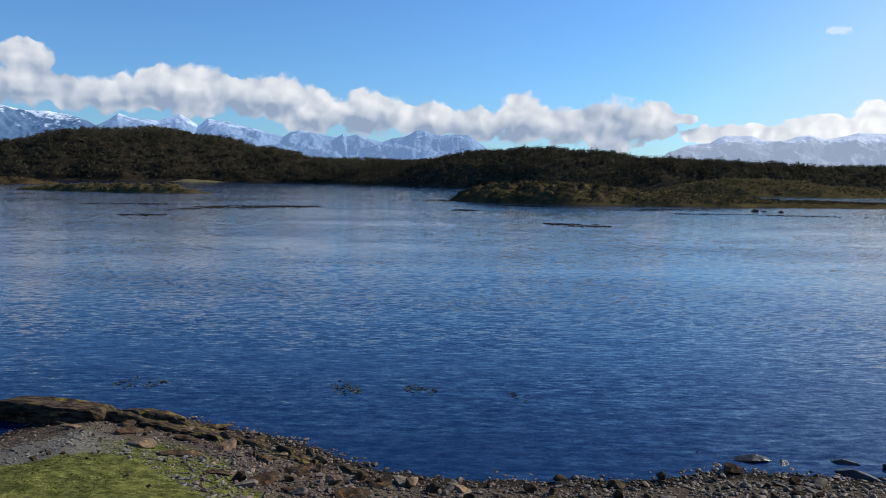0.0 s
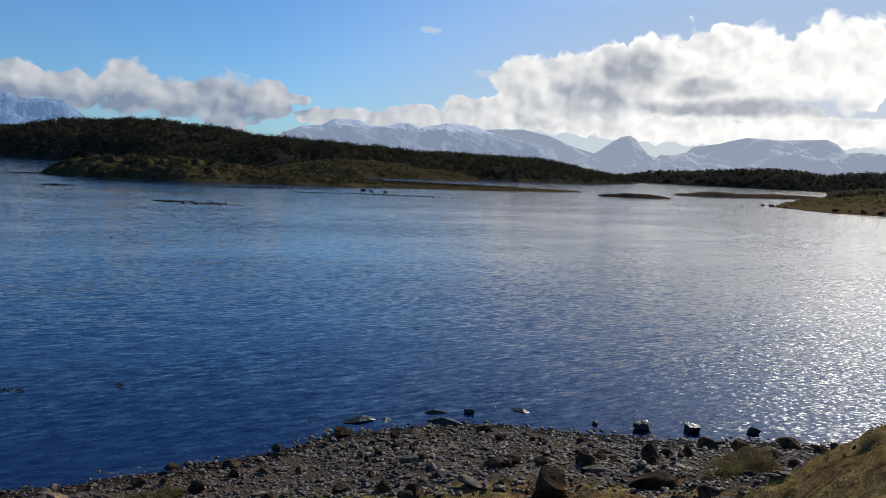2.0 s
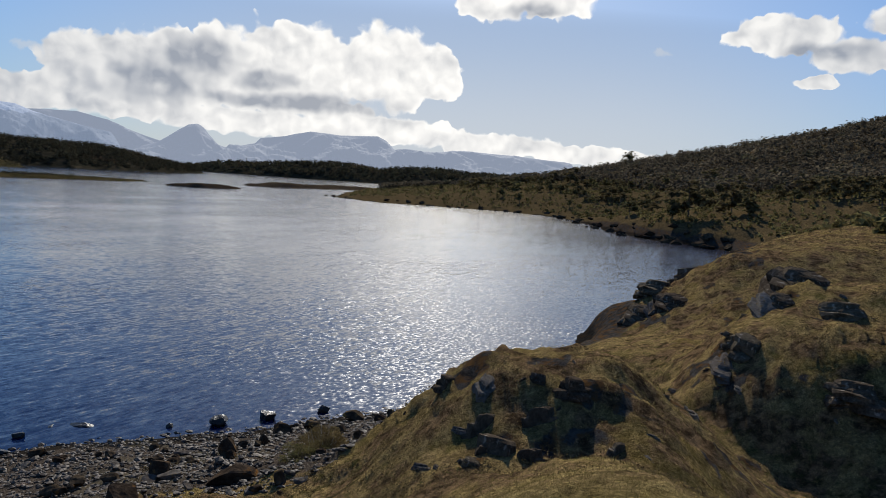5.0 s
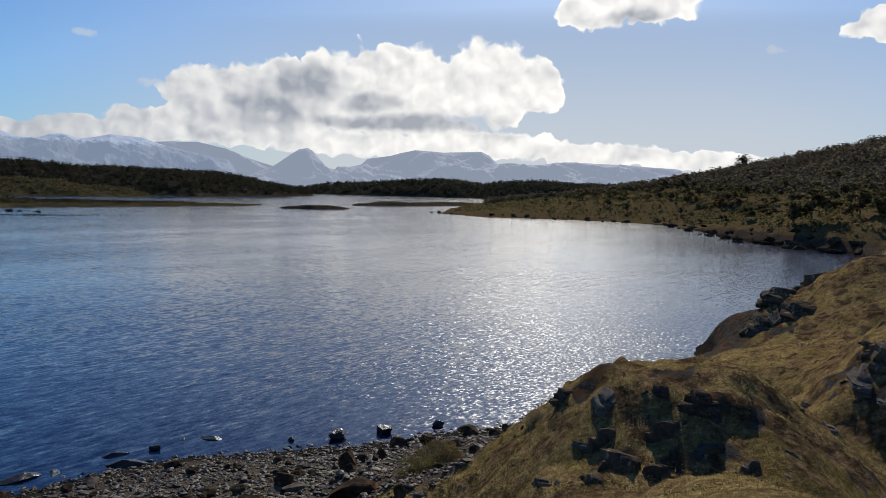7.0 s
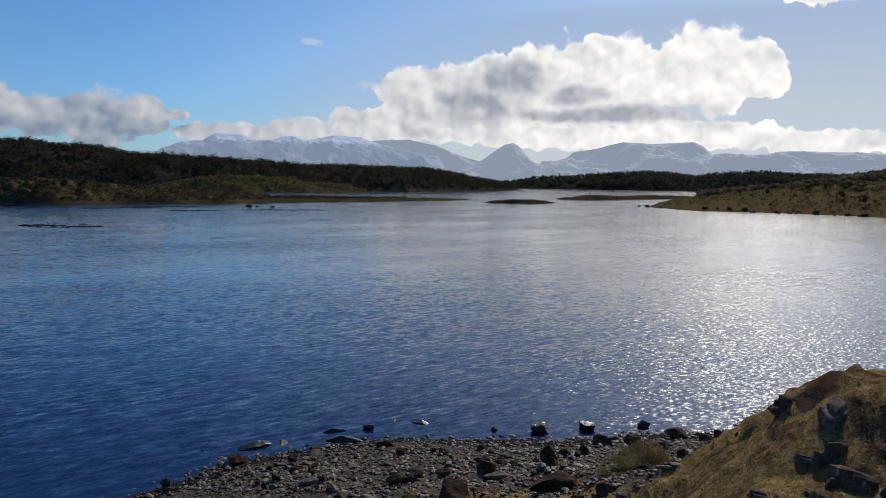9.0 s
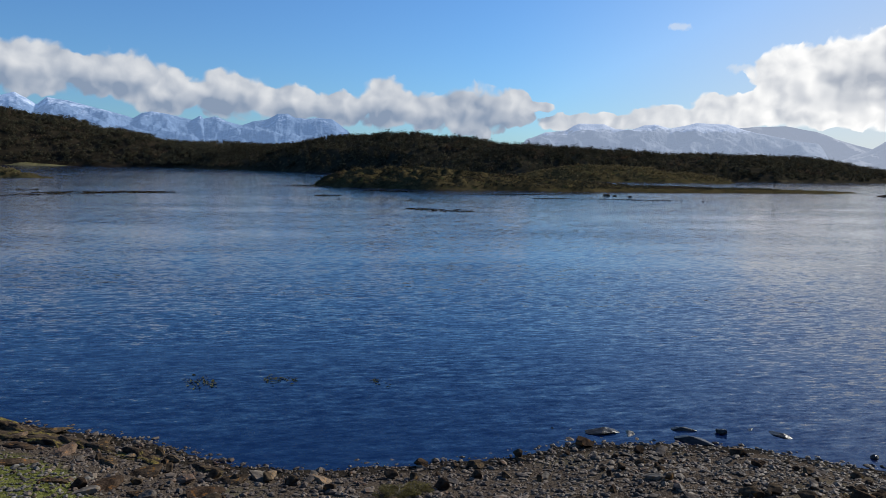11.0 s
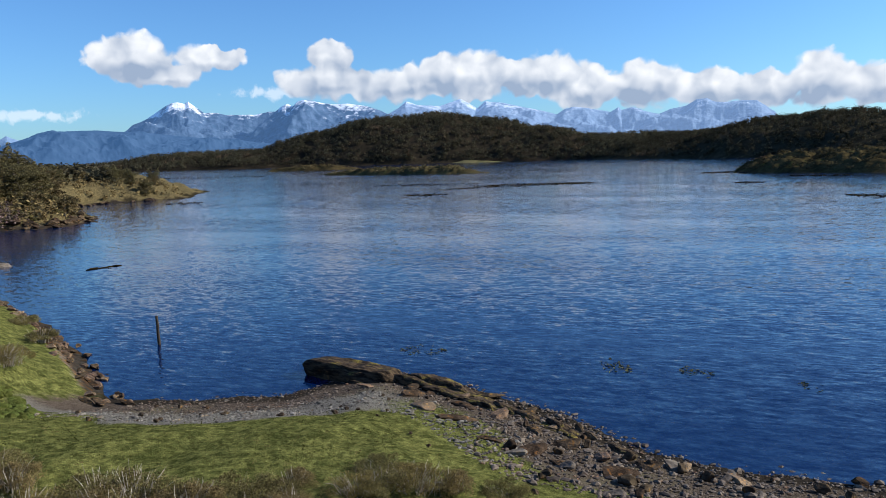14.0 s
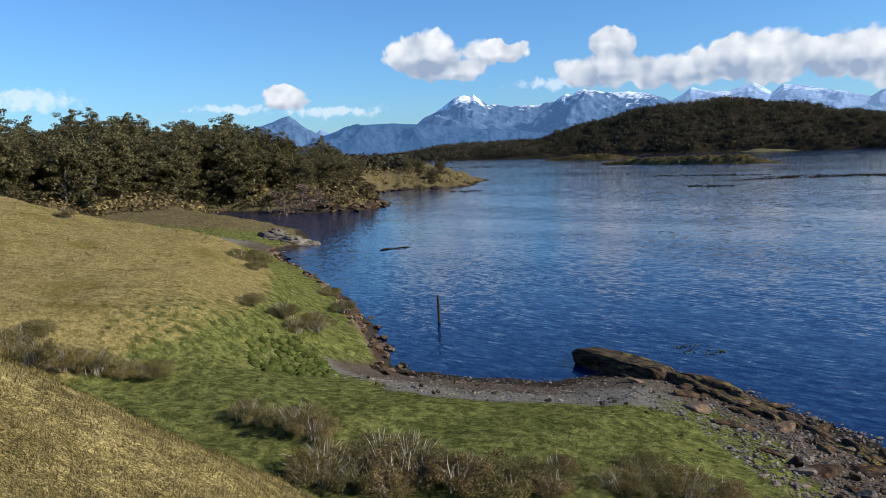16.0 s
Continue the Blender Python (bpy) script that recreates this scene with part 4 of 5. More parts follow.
def crag_mesh(name, mat, seed, size, beds=5, sides=13, ragged=0.22, taper=0.72):
    """Bedded bedrock: a stack of broken, slightly dipping beds with sharp joints."""
    g = np.random.default_rng(seed)
    co, fa, z = [], [], -1.0
    ang = np.linspace(0, 2 * math.pi, sides, endpoint=False)
    for k in range(beds):
        thick = 2.0 / beds * g.uniform(0.75, 1.4)
        up = (k + 0.5) / beds
        rad = (1.12 - taper * up ** 1.3) * (1 + ragged * g.uniform(-1, 0.8, sides))
        shift = g.normal(0, 0.13, 2) * up
        dip = g.normal(0, 0.20, 2)
        start = len(co)
        for lift, grow in ((-0.5, 1.06), (0.25, 1.02), (0.8, 0.95), (1.0, 0.80), (1.06, 0.42)):
            r = rad * grow * (1 + 0.05 * g.normal(size=sides))
            px, py = np.cos(ang + g.normal(0, 0.06, sides)) * r + shift[0], np.sin(ang) * r + shift[1]
            pz = z + thick * lift + dip[0] * px + dip[1] * py + 0.035 * g.normal(size=sides)
            co += list(zip(px, py, pz))
        co.append((shift[0], shift[1], z + thick * 1.08))
        for ring in range(4):
            for j in range(sides):
                a, b_ = start + ring * sides + j, start + ring * sides + (j + 1) % sides
                fa += [(a, b_, b_ + sides), (a, b_ + sides, a + sides)]
        for j in range(sides):
            fa.append((start + 4 * sides + j, start + 4 * sides + (j + 1) % sides, start + 5 * sides))
        z += thick * 0.82
    return mesh_raw(name, np.array(co) * np.array(size), fa, mat)


def place_rock(name, me, x, y, turn, label, category="rock", group="", sink=0.3, tilt=(0, 0), z=None, scale=1.0):
    ob = new(name, me)
    low = min(v.co.z for v in me.vertices) * scale
    g = max(ground_z(x, y), -0.6) if z is None else z
    ob.matrix_world = pose(x, y, g - low * (1 - sink), tilt[0], tilt[1], turn) @ Matrix.Scale(scale, 4)
    return tagged(ob, label, category, group)


# ------------------------------------------------------------------ rocks of the shore
def ledge_mesh(seed, length, width, tall, low):
    """A whale-backed slab of bedrock along x: blunt and undercut at its tip, bedded along its length, thinning to its tail."""
    u, v = np.meshgrid(np.linspace(0, 1, 90), np.linspace(0, math.pi, 30), indexing="ij")
    c, sn = np.cos(v), np.sin(v)
    h = (tall + (low - tall) * u ** 0.8) * ramp(u, -0.22, 0.08) * (1 - 0.9 * ramp(u, 0.8, 1.0))
    w = width * (0.62 + 0.5 * np.sin(math.pi * np.clip(u * 0.9 + 0.12, 0, 1))) * (1 - 0.6 * ramp(u, 0.75, 1.0))
    y = np.sign(c) * np.abs(c) ** 0.42 * w / 2
    z = np.abs(sn) ** 0.30 * h
    x = u * length - 0.5 * ramp(u, 0.12, 0.0) * (z / tall) * (1 - 0.3 * c)
    beds = ridged(u * 3.0 + seed, (y + 0.5 * z) * 3.4, 4, seed)
    joint = ridged(u * length * 0.55 + 3 * seed, y * 0.5, 3, seed + 4)
    up = np.clip(sn, 0, 1) ** 0.5
    z = z + up * (0.11 * beds + 0.09 * joint - 0.22 * (y / w) - 0.02)
    y = y - 0.14 * beds * np.abs(c) + 0.10 * joint
    return mesh_grid("rock_ledge", x, y, z - 0.25, M_MOSS)


LEDGE = [(4.7, 1.55, 1.02, 0.86, -16.0, 27.0, -13), (3.0, 1.2, 0.78, 0.62, -12.2, 26.4, -10), (2.4, 1.1, 0.74, 0.6, -11.3, 26.75, -24), (2.6, 0.9, 0.70, 0.52, -10.3, 25.6, -20), (2.2, 0.9, 0.62, 0.5, -9.3, 25.9, -33), (2.6, 1.0, 0.60, 0.5, -8.4, 24.9, -28),
         (2.2, 0.8, 0.56, 0.46, -7.2, 24.6, -40), (2.4, 0.9, 0.55, 0.46, -6.2, 23.9, -34), (1.9, 0.7, 0.52, 0.42, -5.0, 23.2, -44), (2.2, 0.8, 0.50, 0.4, -4.2, 22.5, -38), (1.6, 0.6, 0.46, 0.4, -3.0, 22.1, -46), (3.0, 0.9, 0.56, 0.44, -13.4, 25.7, -12),
         (1.8, 0.6, 0.5, 0.4, -10.9, 24.9, -18)]
ledge = new("rock_ledge")
for k, (length, width, tall, low, x, y, turn) in enumerate(LEDGE):
    ob = part("slab", ledge_mesh(3 * k + 1, length, width, tall, low), ledge)
    ob.matrix_world = pose(x, y, -0.12, 3 - (k % 3) * 4, (k % 2) * 2, turn)
tagged(ledge, "dark layered bedrock ledge with yellow-green moss at the waterline", "rock ledge")

BLOCKS = [rock_mesh("boulder", M_WET, 200 + k, s, 12) for k, s in enumerate([(0.42, 0.28, 0.30), (0.36, 0.30, 0.27), (0.5, 0.22, 0.12), (0.3, 0.26, 0.22)])]
WET = [(19.1, 19.0, 0, 1.1), (20.6, 18.2, 1, 1.1), (22.7, 17.2, 3, 0.95), (17.8, 20.1, 3, 0.6), (14.1, 22.8, 1, 0.7), (12.9, 23.3, 2, 1.0), (15.3, 23.0, 2, 0.6), (16.0, 22.3, 2, 0.95),
       (10.0, 23.4, 2, 1.3), (10.9, 23.2, 2, 0.8), (12.7, 22.2, 2, 1.4), (8.4, 24.0, 3, 0.32), (9.0, 23.8, 3, 0.28), (15.9, 20.2, 3, 0.45), (20.2, 18.1, 2, 0.6)]
for k, (x, y, m, sc) in enumerate(WET):
    place_rock("boulder", BLOCKS[m], x, y, k * 67, "dark wet boulder standing in the shallow water", "rock", "boulders in the shallows", 0.25, z=-0.08, scale=sc)
DRY = [rock_mesh("beach_rock", M_ROCK, 220 + k, s, 13) for k, s in enumerate([(0.45, 0.34, 0.34), (0.5, 0.3, 0.24), (0.34, 0.3, 0.36), (0.55, 0.4, 0.2)])]
ON_BEACH = [(15.8, 15.3, 2, 1.0), (12.6, 14.5, 0, 0.95), (19.7, 16.7, 3, 0.9), (20.6, 16.1, 1, 0.9), (22.6, 15.7, 3, 1.0), (13.2, 20.4, 1, 0.8), (8.9, 22.3, 3, 0.9), (10.2, 12.8, 0, 1.3),
            (13.2, 12.6, 3, 1.4), (6.4, 16.0, 1, 0.6), (17.6, 15.6, 2, 0.7), (24.4, 14.4, 1, 0.9), (3.4, 21.3, 1, 0.7), (5.0, 21.0, 3, 0.6)]
for k, (x, y, m, sc) in enumerate(ON_BEACH):
    place_rock("beach_rock", DRY[m], x, y, k * 41, "dark angular rock lying on the gravel beach", "rock", "rocks on the beach", 0.3, scale=sc)

RUST = [rock_mesh("bank_rock", M_ORANGE if k % 2 else M_ROCK, 240 + k, s, 15, rough=0.1) for k, s in enumerate([(1.4, 0.6, 0.28), (1.1, 0.5, 0.25), (1.6, 0.6, 0.26), (1.0, 0.55, 0.28), (1.4, 0.7, 0.22), (0.9, 0.5, 0.26)])]
BANK = np.array([(-20.6, 20.6), (-22.4, 22.0), (-24.6, 23.4), (-29.0, 26.3), (-35.8, 30.2), (-43.6, 34.2), (-53, 38.7), (-60, 43.3)])
seg = np.linalg.norm(np.diff(BANK, axis=0), axis=1)
for k, t in enumerate(np.linspace(0, seg.sum() - 0.1, 230)):
    i = int(np.searchsorted(np.cumsum(seg), t))
    f = (t - np.concatenate([[0], np.cumsum(seg)])[i]) / seg[i]
    x, y = BANK[i] + (BANK[i + 1] - BANK[i]) * f + rng.uniform(-0.8, 0.8, 2) - (0.25, 0.30)
    label = "rust-coloured rock with orange lichen on the grassy bank" if (k % 6) % 2 else "dark brown broken rock of the grassy bank"
    place_rock("bank_rock", RUST[k % 6], x, y, 150 + rng.uniform(-18, 18), label, "rock", "rocks of the western bank", 0.5, tuple(rng.uniform(-14, 14, 2)), scale=rng.uniform(0.22, 0.52))
CRAGS = [crag_mesh("point_rock", M_PALE, 250 + k, (1.3, 0.75, 0.4), 5, 17) for k in range(3)]
POINT = [(-63, 47.4, 4, 1.9, 30), (-65.5, 45.8, 2, 1.6, 20), (-62.2, 48.9, 0, 1.5, 50), (-67, 48.0, 2, 1.5, 15), (-70, 50.5, 4, 1.3, 25), (-64.0, 49.6, 5, 1.4, 70)]
for x, y, m, sc, turn in POINT:
    place_rock("point_rock", CRAGS[m % 3], x, y, turn, "pale weathered slab on the rocky point", "rock", "rocks of the small point", 0.95, (4, 8), scale=sc * 0.8)

SLABS = [crag_mesh("rock_slab", M_PALE, 260, (0.85, 0.45, 0.14), 2, 11, 0.3), crag_mesh("rock_slab", M_SLATE, 261, (1.1, 0.8, 0.40), 3, 10, 0.42, 0.62), crag_mesh("rock_slab", M_SLATE, 262, (1.7, 1.0, 0.48), 4, 12, 0.44, 0.68),
         crag_mesh("rock_slab", M_PALE, 263, (1.1, 0.55, 0.20), 3, 11, 0.3, 0.4), crag_mesh("rock_slab", M_SLATE, 264, (0.30, 0.55, 0.42), 4, 9, 0.35, 0.6)]
SAYS = ["pale tilted slate slab jutting from the grass", "dark broken slate jutting from the grassy bluff", "low dark crag of bedded slate on the bluff", "pale tilted slate slab jutting from the grass", "dark upright slate fin in the turf"]
OUTCROP = [(14.6, 7.6, 1, 0.34, 15, (0, 6)), (14.0, 6.4, 0, 0.62, 15, (8, -10)), (13.0, 5.9, 4, 0.85, 60, (10, 14)), (13.4, 4.9, 4, 0.9, 35, (0, 16)), (13.1, 3.3, 4, 0.6, 70, (15, 0)), (12.4, 5.3, 1, 0.6, 40, (8, 10)),
           (12.2, 4.6, 4, 0.7, 20, (0, 12)), (14.4, 4.6, 1, 0.4, 0, (0, 8)), (41.9, 10.0, 2, 1.15, 10, (4, -12)), (41.3, 8.2, 2, 1.2, 25, (0, -8)), (41.0, 9.2, 3, 0.9, 30, (8, -26)), 
           (32.0, 1.6, 2, 1.35, 20, (6, -10)), (28.6, 2.5, 3, 1.0, 18, (10, -22)), (29.3, 2.1, 2, 0.75, 10, (4, -16)),
           (24.6, 3.1, 3, 0.95, 8, (12, -10)), (25.3, 2.6, 1, 0.8, 20, (0, -14)), (25.8, 2.9, 1, 0.6, 75, (0, 10)), (28.4, 0.2, 2, 0.9, 50, (0, 8)), (17.9, 2.9, 0, 0.34, 30, (4, 4)), (23.2, -0.4, 2, 0.6, 40, (4, 6)),
           (45.6, 10.2, 2, 1.2, 25, (4, 6)), (47.0, 8.6, 1, 1.3, 60, (0, 10))]
OUTCROP += [(x + float(rng.normal(0, 0.7)), y + float(rng.normal(0, 0.55)), int(rng.choice([1, 4, 0, 0])), sc * float(rng.uniform(0.18, 0.4)), float(rng.uniform(0, 90)), (float(rng.uniform(-8, 18)), float(rng.uniform(-20, 12))))
            for x, y, m, sc, turn, tilt in OUTCROP for _ in range(2)]
for x, y, m, sc, turn, tilt in OUTCROP:
    place_rock("rock_slab", SLABS[m], x, y, turn, SAYS[m], "rock", "outcrops of the bluff", 1.0 if m in (0, 3) else 1.2, tilt, scale=sc * (0.85 if x > 24 else 1.0))

FAR_ROCK = [rock_mesh("shore_rock", M_ROCK, 280 + k, (1.6, 1.0, 0.7), 14, rough=0.1) for k in range(3)]
for k in range(60):
    t = k / 60
    x, y = [(150 + 20 * t * 3, 22 + 24 * t * 3), (170 + 73 * (t * 3 - 1), 46 + 44 * (t * 3 - 1)), (252 - 14 * (t * 3 - 2), 100 + 60 * (t * 3 - 2))][min(int(t * 3), 2)]
    x, y = x + rng.uniform(-3, 3), y + rng.uniform(-3, 3)
    place_rock("shore_rock", FAR_ROCK[k % 3], x, y, rng.uniform(0, 360), "dark rock along the far grassy shore", "rock", "rocks of the eastern shore", 0.4, z=max(ground_z(x, y), -0.2), scale=rng.uniform(0.4, 1.3))
WEST_SHORE = [(-98, 77.5), (-93, 82), (-96, 91), (-105, 100), (-134, 124), (-135, 138), (-129.5, 153), (-117, 73)]
for k in range(44):
    i, f = rng.integers(0, 6), rng.uniform(0, 1)
    x = WEST_SHORE[i][0] * (1 - f) + WEST_SHORE[i + 1][0] * f + rng.uniform(-1.5, 1.0)
    y = WEST_SHORE[i][1] * (1 - f) + WEST_SHORE[i + 1][1] * f + rng.uniform(-1.0, 1.5)
    place_rock("shore_rock", FAR_ROCK[k % 3], x, y, rng.uniform(0, 360), "brown rock along the wooded western shore", "rock", "rocks of the western shore", 0.4, z=max(ground_z(x, y), -0.15), scale=rng.uniform(0.35, 0.95))
for a, r, sc in ((-22.6, 243, 0.8), (-23.2, 243, 0.55), (-24.3, 240, 0.6), (-53.4, 306, 0.9), (-52.5, 316, 1.0), (-51.9, 320, 0.7), (-50.6, 300, 0.4)):
    x, y = polar(a, r)
    place_rock("skerry_rock", FAR_ROCK[1], x, y, a * 9, "small dark rock just above the water", "rock", "rocks off the island", 0.2, z=-0.15, scale=sc)

# rubble between the ledge and the lawn
RUBBLE = [(-12.6, 24.4), (-10.4, 24.0), (-8.6, 23.8), (-7.0, 23.0), (-5.6, 22.2), (-4.4, 21.2), (-3.2, 20.6), (-6.4, 19.9), (-5.0, 19.6), (-9.4, 22.2), (-7.8, 21.4), (-11.2, 25.3), (-9.0, 24.9), (-6.2, 23.9), (-2.0, 20.4),
          (-1.0, 20.9), (-4.0, 19.0), (-2.6, 19.2), (0.4, 20.4), (-8.2, 25.4), (-10.2, 25.0), (-5.0, 22.9)]
for k, (x, y) in enumerate(RUBBLE):
    place_rock("rubble_rock", RUST[(k * 2 + (k % 3 == 0)) % 6], x, y, k * 77, "rust-coloured lichened block beside the ledge" if ((k * 2 + (k % 3 == 0)) % 6) % 2 else "dark brown block beside the ledge", "rock", "rubble behind the ledge", 0.4, tuple(rng.uniform(-14, 14, 2)), scale=rng.uniform(0.32, 0.62))

# single stones of the beach, then the gravel between them
STONES = [rock_mesh("stone", M_PALE if k == 2 else M_ROCK, 300 + k, s, 11) for k, s in enumerate([(0.2, 0.14, 0.09), (0.17, 0.13, 0.11), (0.22, 0.15, 0.07), (0.14, 0.12, 0.09)])]
for me in STONES:
    me.update()


def beach_points(n, s_lo, s_hi, x_lo=-20.5, x_hi=28.5, g=rng):
    x, y = g.uniform(x_lo, x_hi, n * 6), g.uniform(10, 29, n * 6)
    s = inland(x, y)
    ok = (s > s_lo) & (s < s_hi + 1.2 * fbm(x * 0.3, y * 0.3, 2, 5) + 3.4 * ramp(x, 3, 9) * (1 - ramp(x, 15, 19)))
    return x[ok][:n], y[ok][:n]


bx_, by_ = beach_points(260, 0.3, 6.6)
for k, (x, y) in enumerate(zip(bx_, by_)):
    m = int(rng.integers(0, 4))
    place_rock("stone", STONES[m], x, y, rng.uniform(0, 360), "pale flat stone on the gravel beach" if m == 2 else "dark angular stone on the gravel beach", "stone", "stones of the beach", 0.2, tuple(rng.uniform(-15, 15, 2)), scale=rng.uniform(0.6, 1.7) * (0.5 if x < -6 else 1.0))


def build_gravel(n):
    x, y = beach_points(n, -0.6, 5.9)
    n = len(x)
    z = terrain(x, y)
    co, fa = BALL_1
    r = rng.lognormal(-3.0, 0.42, n).clip(0.022, 0.15) * (1 - 0.35 * ramp(-x, 6, 11))
    sc = np.stack([r * rng.uniform(0.8, 1.5, n), r * rng.uniform(0.6, 1.0, n), r * rng.uniform(0.35, 0.7, n)], -1)
    p = co[None] * sc[:, None] * rng.uniform(0.75, 1.2, (n, len(co), 1))
    a = rng.uniform(0, 2 * math.pi, n)
    c, s = np.cos(a)[:, None], np.sin(a)[:, None]
    q = np.stack([p[..., 0] * c - p[..., 1] * s + x[:, None], p[..., 0] * s + p[..., 1] * c + y[:, None], p[..., 2] + (z + r * 0.2)[:, None]], -1)
    cove = (x < -6 + rng.normal(0, 1.2, n)) & (inland(x, y) > 3.4 + rng.normal(0, 0.5, n))
    for pick, mat, label in ((~cove, M_PEBBLE, "grey and brown shingle covering the narrow beach"), (cove, M_COVE, "pale grey shingle at the head of the cove")):
        f = (fa[None] + (np.arange(int(pick.sum())) * len(co))[:, None, None]).reshape(-1, 3)
        tagged(new("gravel", mesh_raw("gravel", q[pick].reshape(-1, 3), f, mat)), label, "gravel", kind="stuff")


build_gravel(17000)


# ------------------------------------------------------------------ post, cushions, weed
def build_post():
    x, y = polar(42.3, 39.3)
    base = new("wooden_post")
    base.location = (x, y, 0)
    g = min(ground_z(x, y), -0.5)
    co, fa = tubes([[((0, 0, g - 0.3), 0.085), ((0.015, 0, 0.0), 0.08), ((-0.02, 0.01, 0.6), 0.072), ((0.0, 0.0, 1.05), 0.068), ((-0.045, 0.01, 1.45), 0.062), ((-0.045, 0.01, 1.46), 0.01)]], 9)
    part("shaft", mesh_raw("shaft", co, fa, M_POST, True), base)
    co, fa = tubes([[((-0.06, -0.02, 1.12), 0.012), ((-0.10, -0.10, 1.10), 0.012)]], 5)
    part("nail", mesh_raw("nail", co, fa, M_WET, True), base, "rusty iron nail")
    tagged(base, "dark weathered wooden post standing in the cove", "post")


build_post()


def cushion_mesh(seed):
    co, fa = BALL_3
    bump_ = 1 + 0.40 * fbm(co[:, 0] * 2.2 + seed, co[:, 1] * 2.2 + co[:, 2] * 2, 4, seed) + 0.24 * fbm(co[:, 0] * 9, co[:, 1] * 9 + co[:, 2] * 7, 3, seed + 2)
    return mesh_raw("cushion_plant", co * bump_[:, None] * np.array((0.25, 0.24, 0.17)), fa, M_CUSHION, True)


CUSHIONS = [cushion_mesh(k) for k in range(4)]
for k in range(180):
    a, r = rng.uniform(0, 2 * math.pi), math.sqrt(rng.uniform(0, 1))
    x, y = -21.7 + 1.8 * r * math.cos(a) - 0.6 * r * math.sin(a), 15.9 + 2.0 * r * math.sin(a)
    ob = new("cushion_plant", CUSHIONS[k % 4])
    ob.matrix_world = pose(x, y, ground_z(x, y) - 0.02, 0, 0, k * 50) @ Matrix.Scale(rng.uniform(0.34, 0.85), 4)
    tagged(ob, "rounded dark green cushion plant on the lawn", "plant", "cushion plants on the lawn")


def weed_patch(name, a0, a1, r0, r1, depth, n, size, mat, label, lift):
    """Floating weed between two bearings, broken into ragged lines."""
    t = rng.uniform(0, 1, n)
    lane = np.round(rng.normal(0, 0.8, n) * 2) / 2 + rng.normal(0, 0.1, n)
    ok = vnoise(t * 9 + 3 * a0, lane * 1.5 + a1, 3) > -0.16
    t, lane = t[ok], lane[ok]
    az = np.radians(a0 + (a1 - a0) * t)
    r = r0 + (r1 - r0) * t + lane * depth / 2 * np.sin(np.pi * np.clip(t, 0.03, 0.97)) ** 0.6
    c = np.stack([-r * np.sin(az), r * np.cos(az), np.full(len(t), lift) + rng.uniform(0, 0.05, len(t))], -1)
    nrm = unit(np.stack([rng.normal(0, 0.12, len(t)), rng.normal(0, 0.12, len(t)), np.ones(len(t))], -1))
    co, fa = quads_at(c, nrm, rng.uniform(0.5, 1.3, len(t)) * size, 0.45)
    tagged(new(name, mesh_raw(name, co, fa, mat)), label, "seaweed", kind="stuff")


KELP = [(18.4, 9.4, 214, 218, 12, 1500), (20.5, 9.5, 198, 225, 8, 500), (23.6, 20.4, 174, 173, 7, 420), (26, 18, 238, 232, 10, 500), (1.6, -2.6, 292, 290, 12, 600), (-0.6, -2.6, 205, 205, 7, 300),
        (-7.6, -12.6, 151, 146, 8, 500), (-11.5, -19.5, 224, 244, 6, 800), (-17.2, -21, 211, 215, 5, 350), (41.5, 34, 480, 440, 40, 900), (35, 27, 610, 560, 40, 400), (-4.2, -8, 250, 246, 8, 500),
        (41.0, 38.6, 176, 176, 6, 200), (-21, -30, 218, 222, 6, 500), (46.6, 44.4, 71, 72.5, 1.0, 90)]
for a0, a1, r0, r1, depth, n in KELP:
    weed_patch("kelp", a0, a1, r0, r1, depth, n, 0.0024 * r0 + 0.18, M_KELP, "ragged lines of dark brown kelp floating on the water", 0.02)
for a0, a1, r0, r1, depth, n in ((24.4, 20.8, 34.2, 33.8, 1.3, 130), (9.0, 6.6, 31.6, 30.8, 1.5, 110), (3.2, 0.6, 31.1, 30.9, 1.0, 80), (-5, -7, 30.5, 30.0, 0.8, 25)):
    weed_patch("weed", a0, a1, r0, r1, depth, n, 0.085, M_ALGA, "thin yellow-brown weed floating near the shore", 0.006)


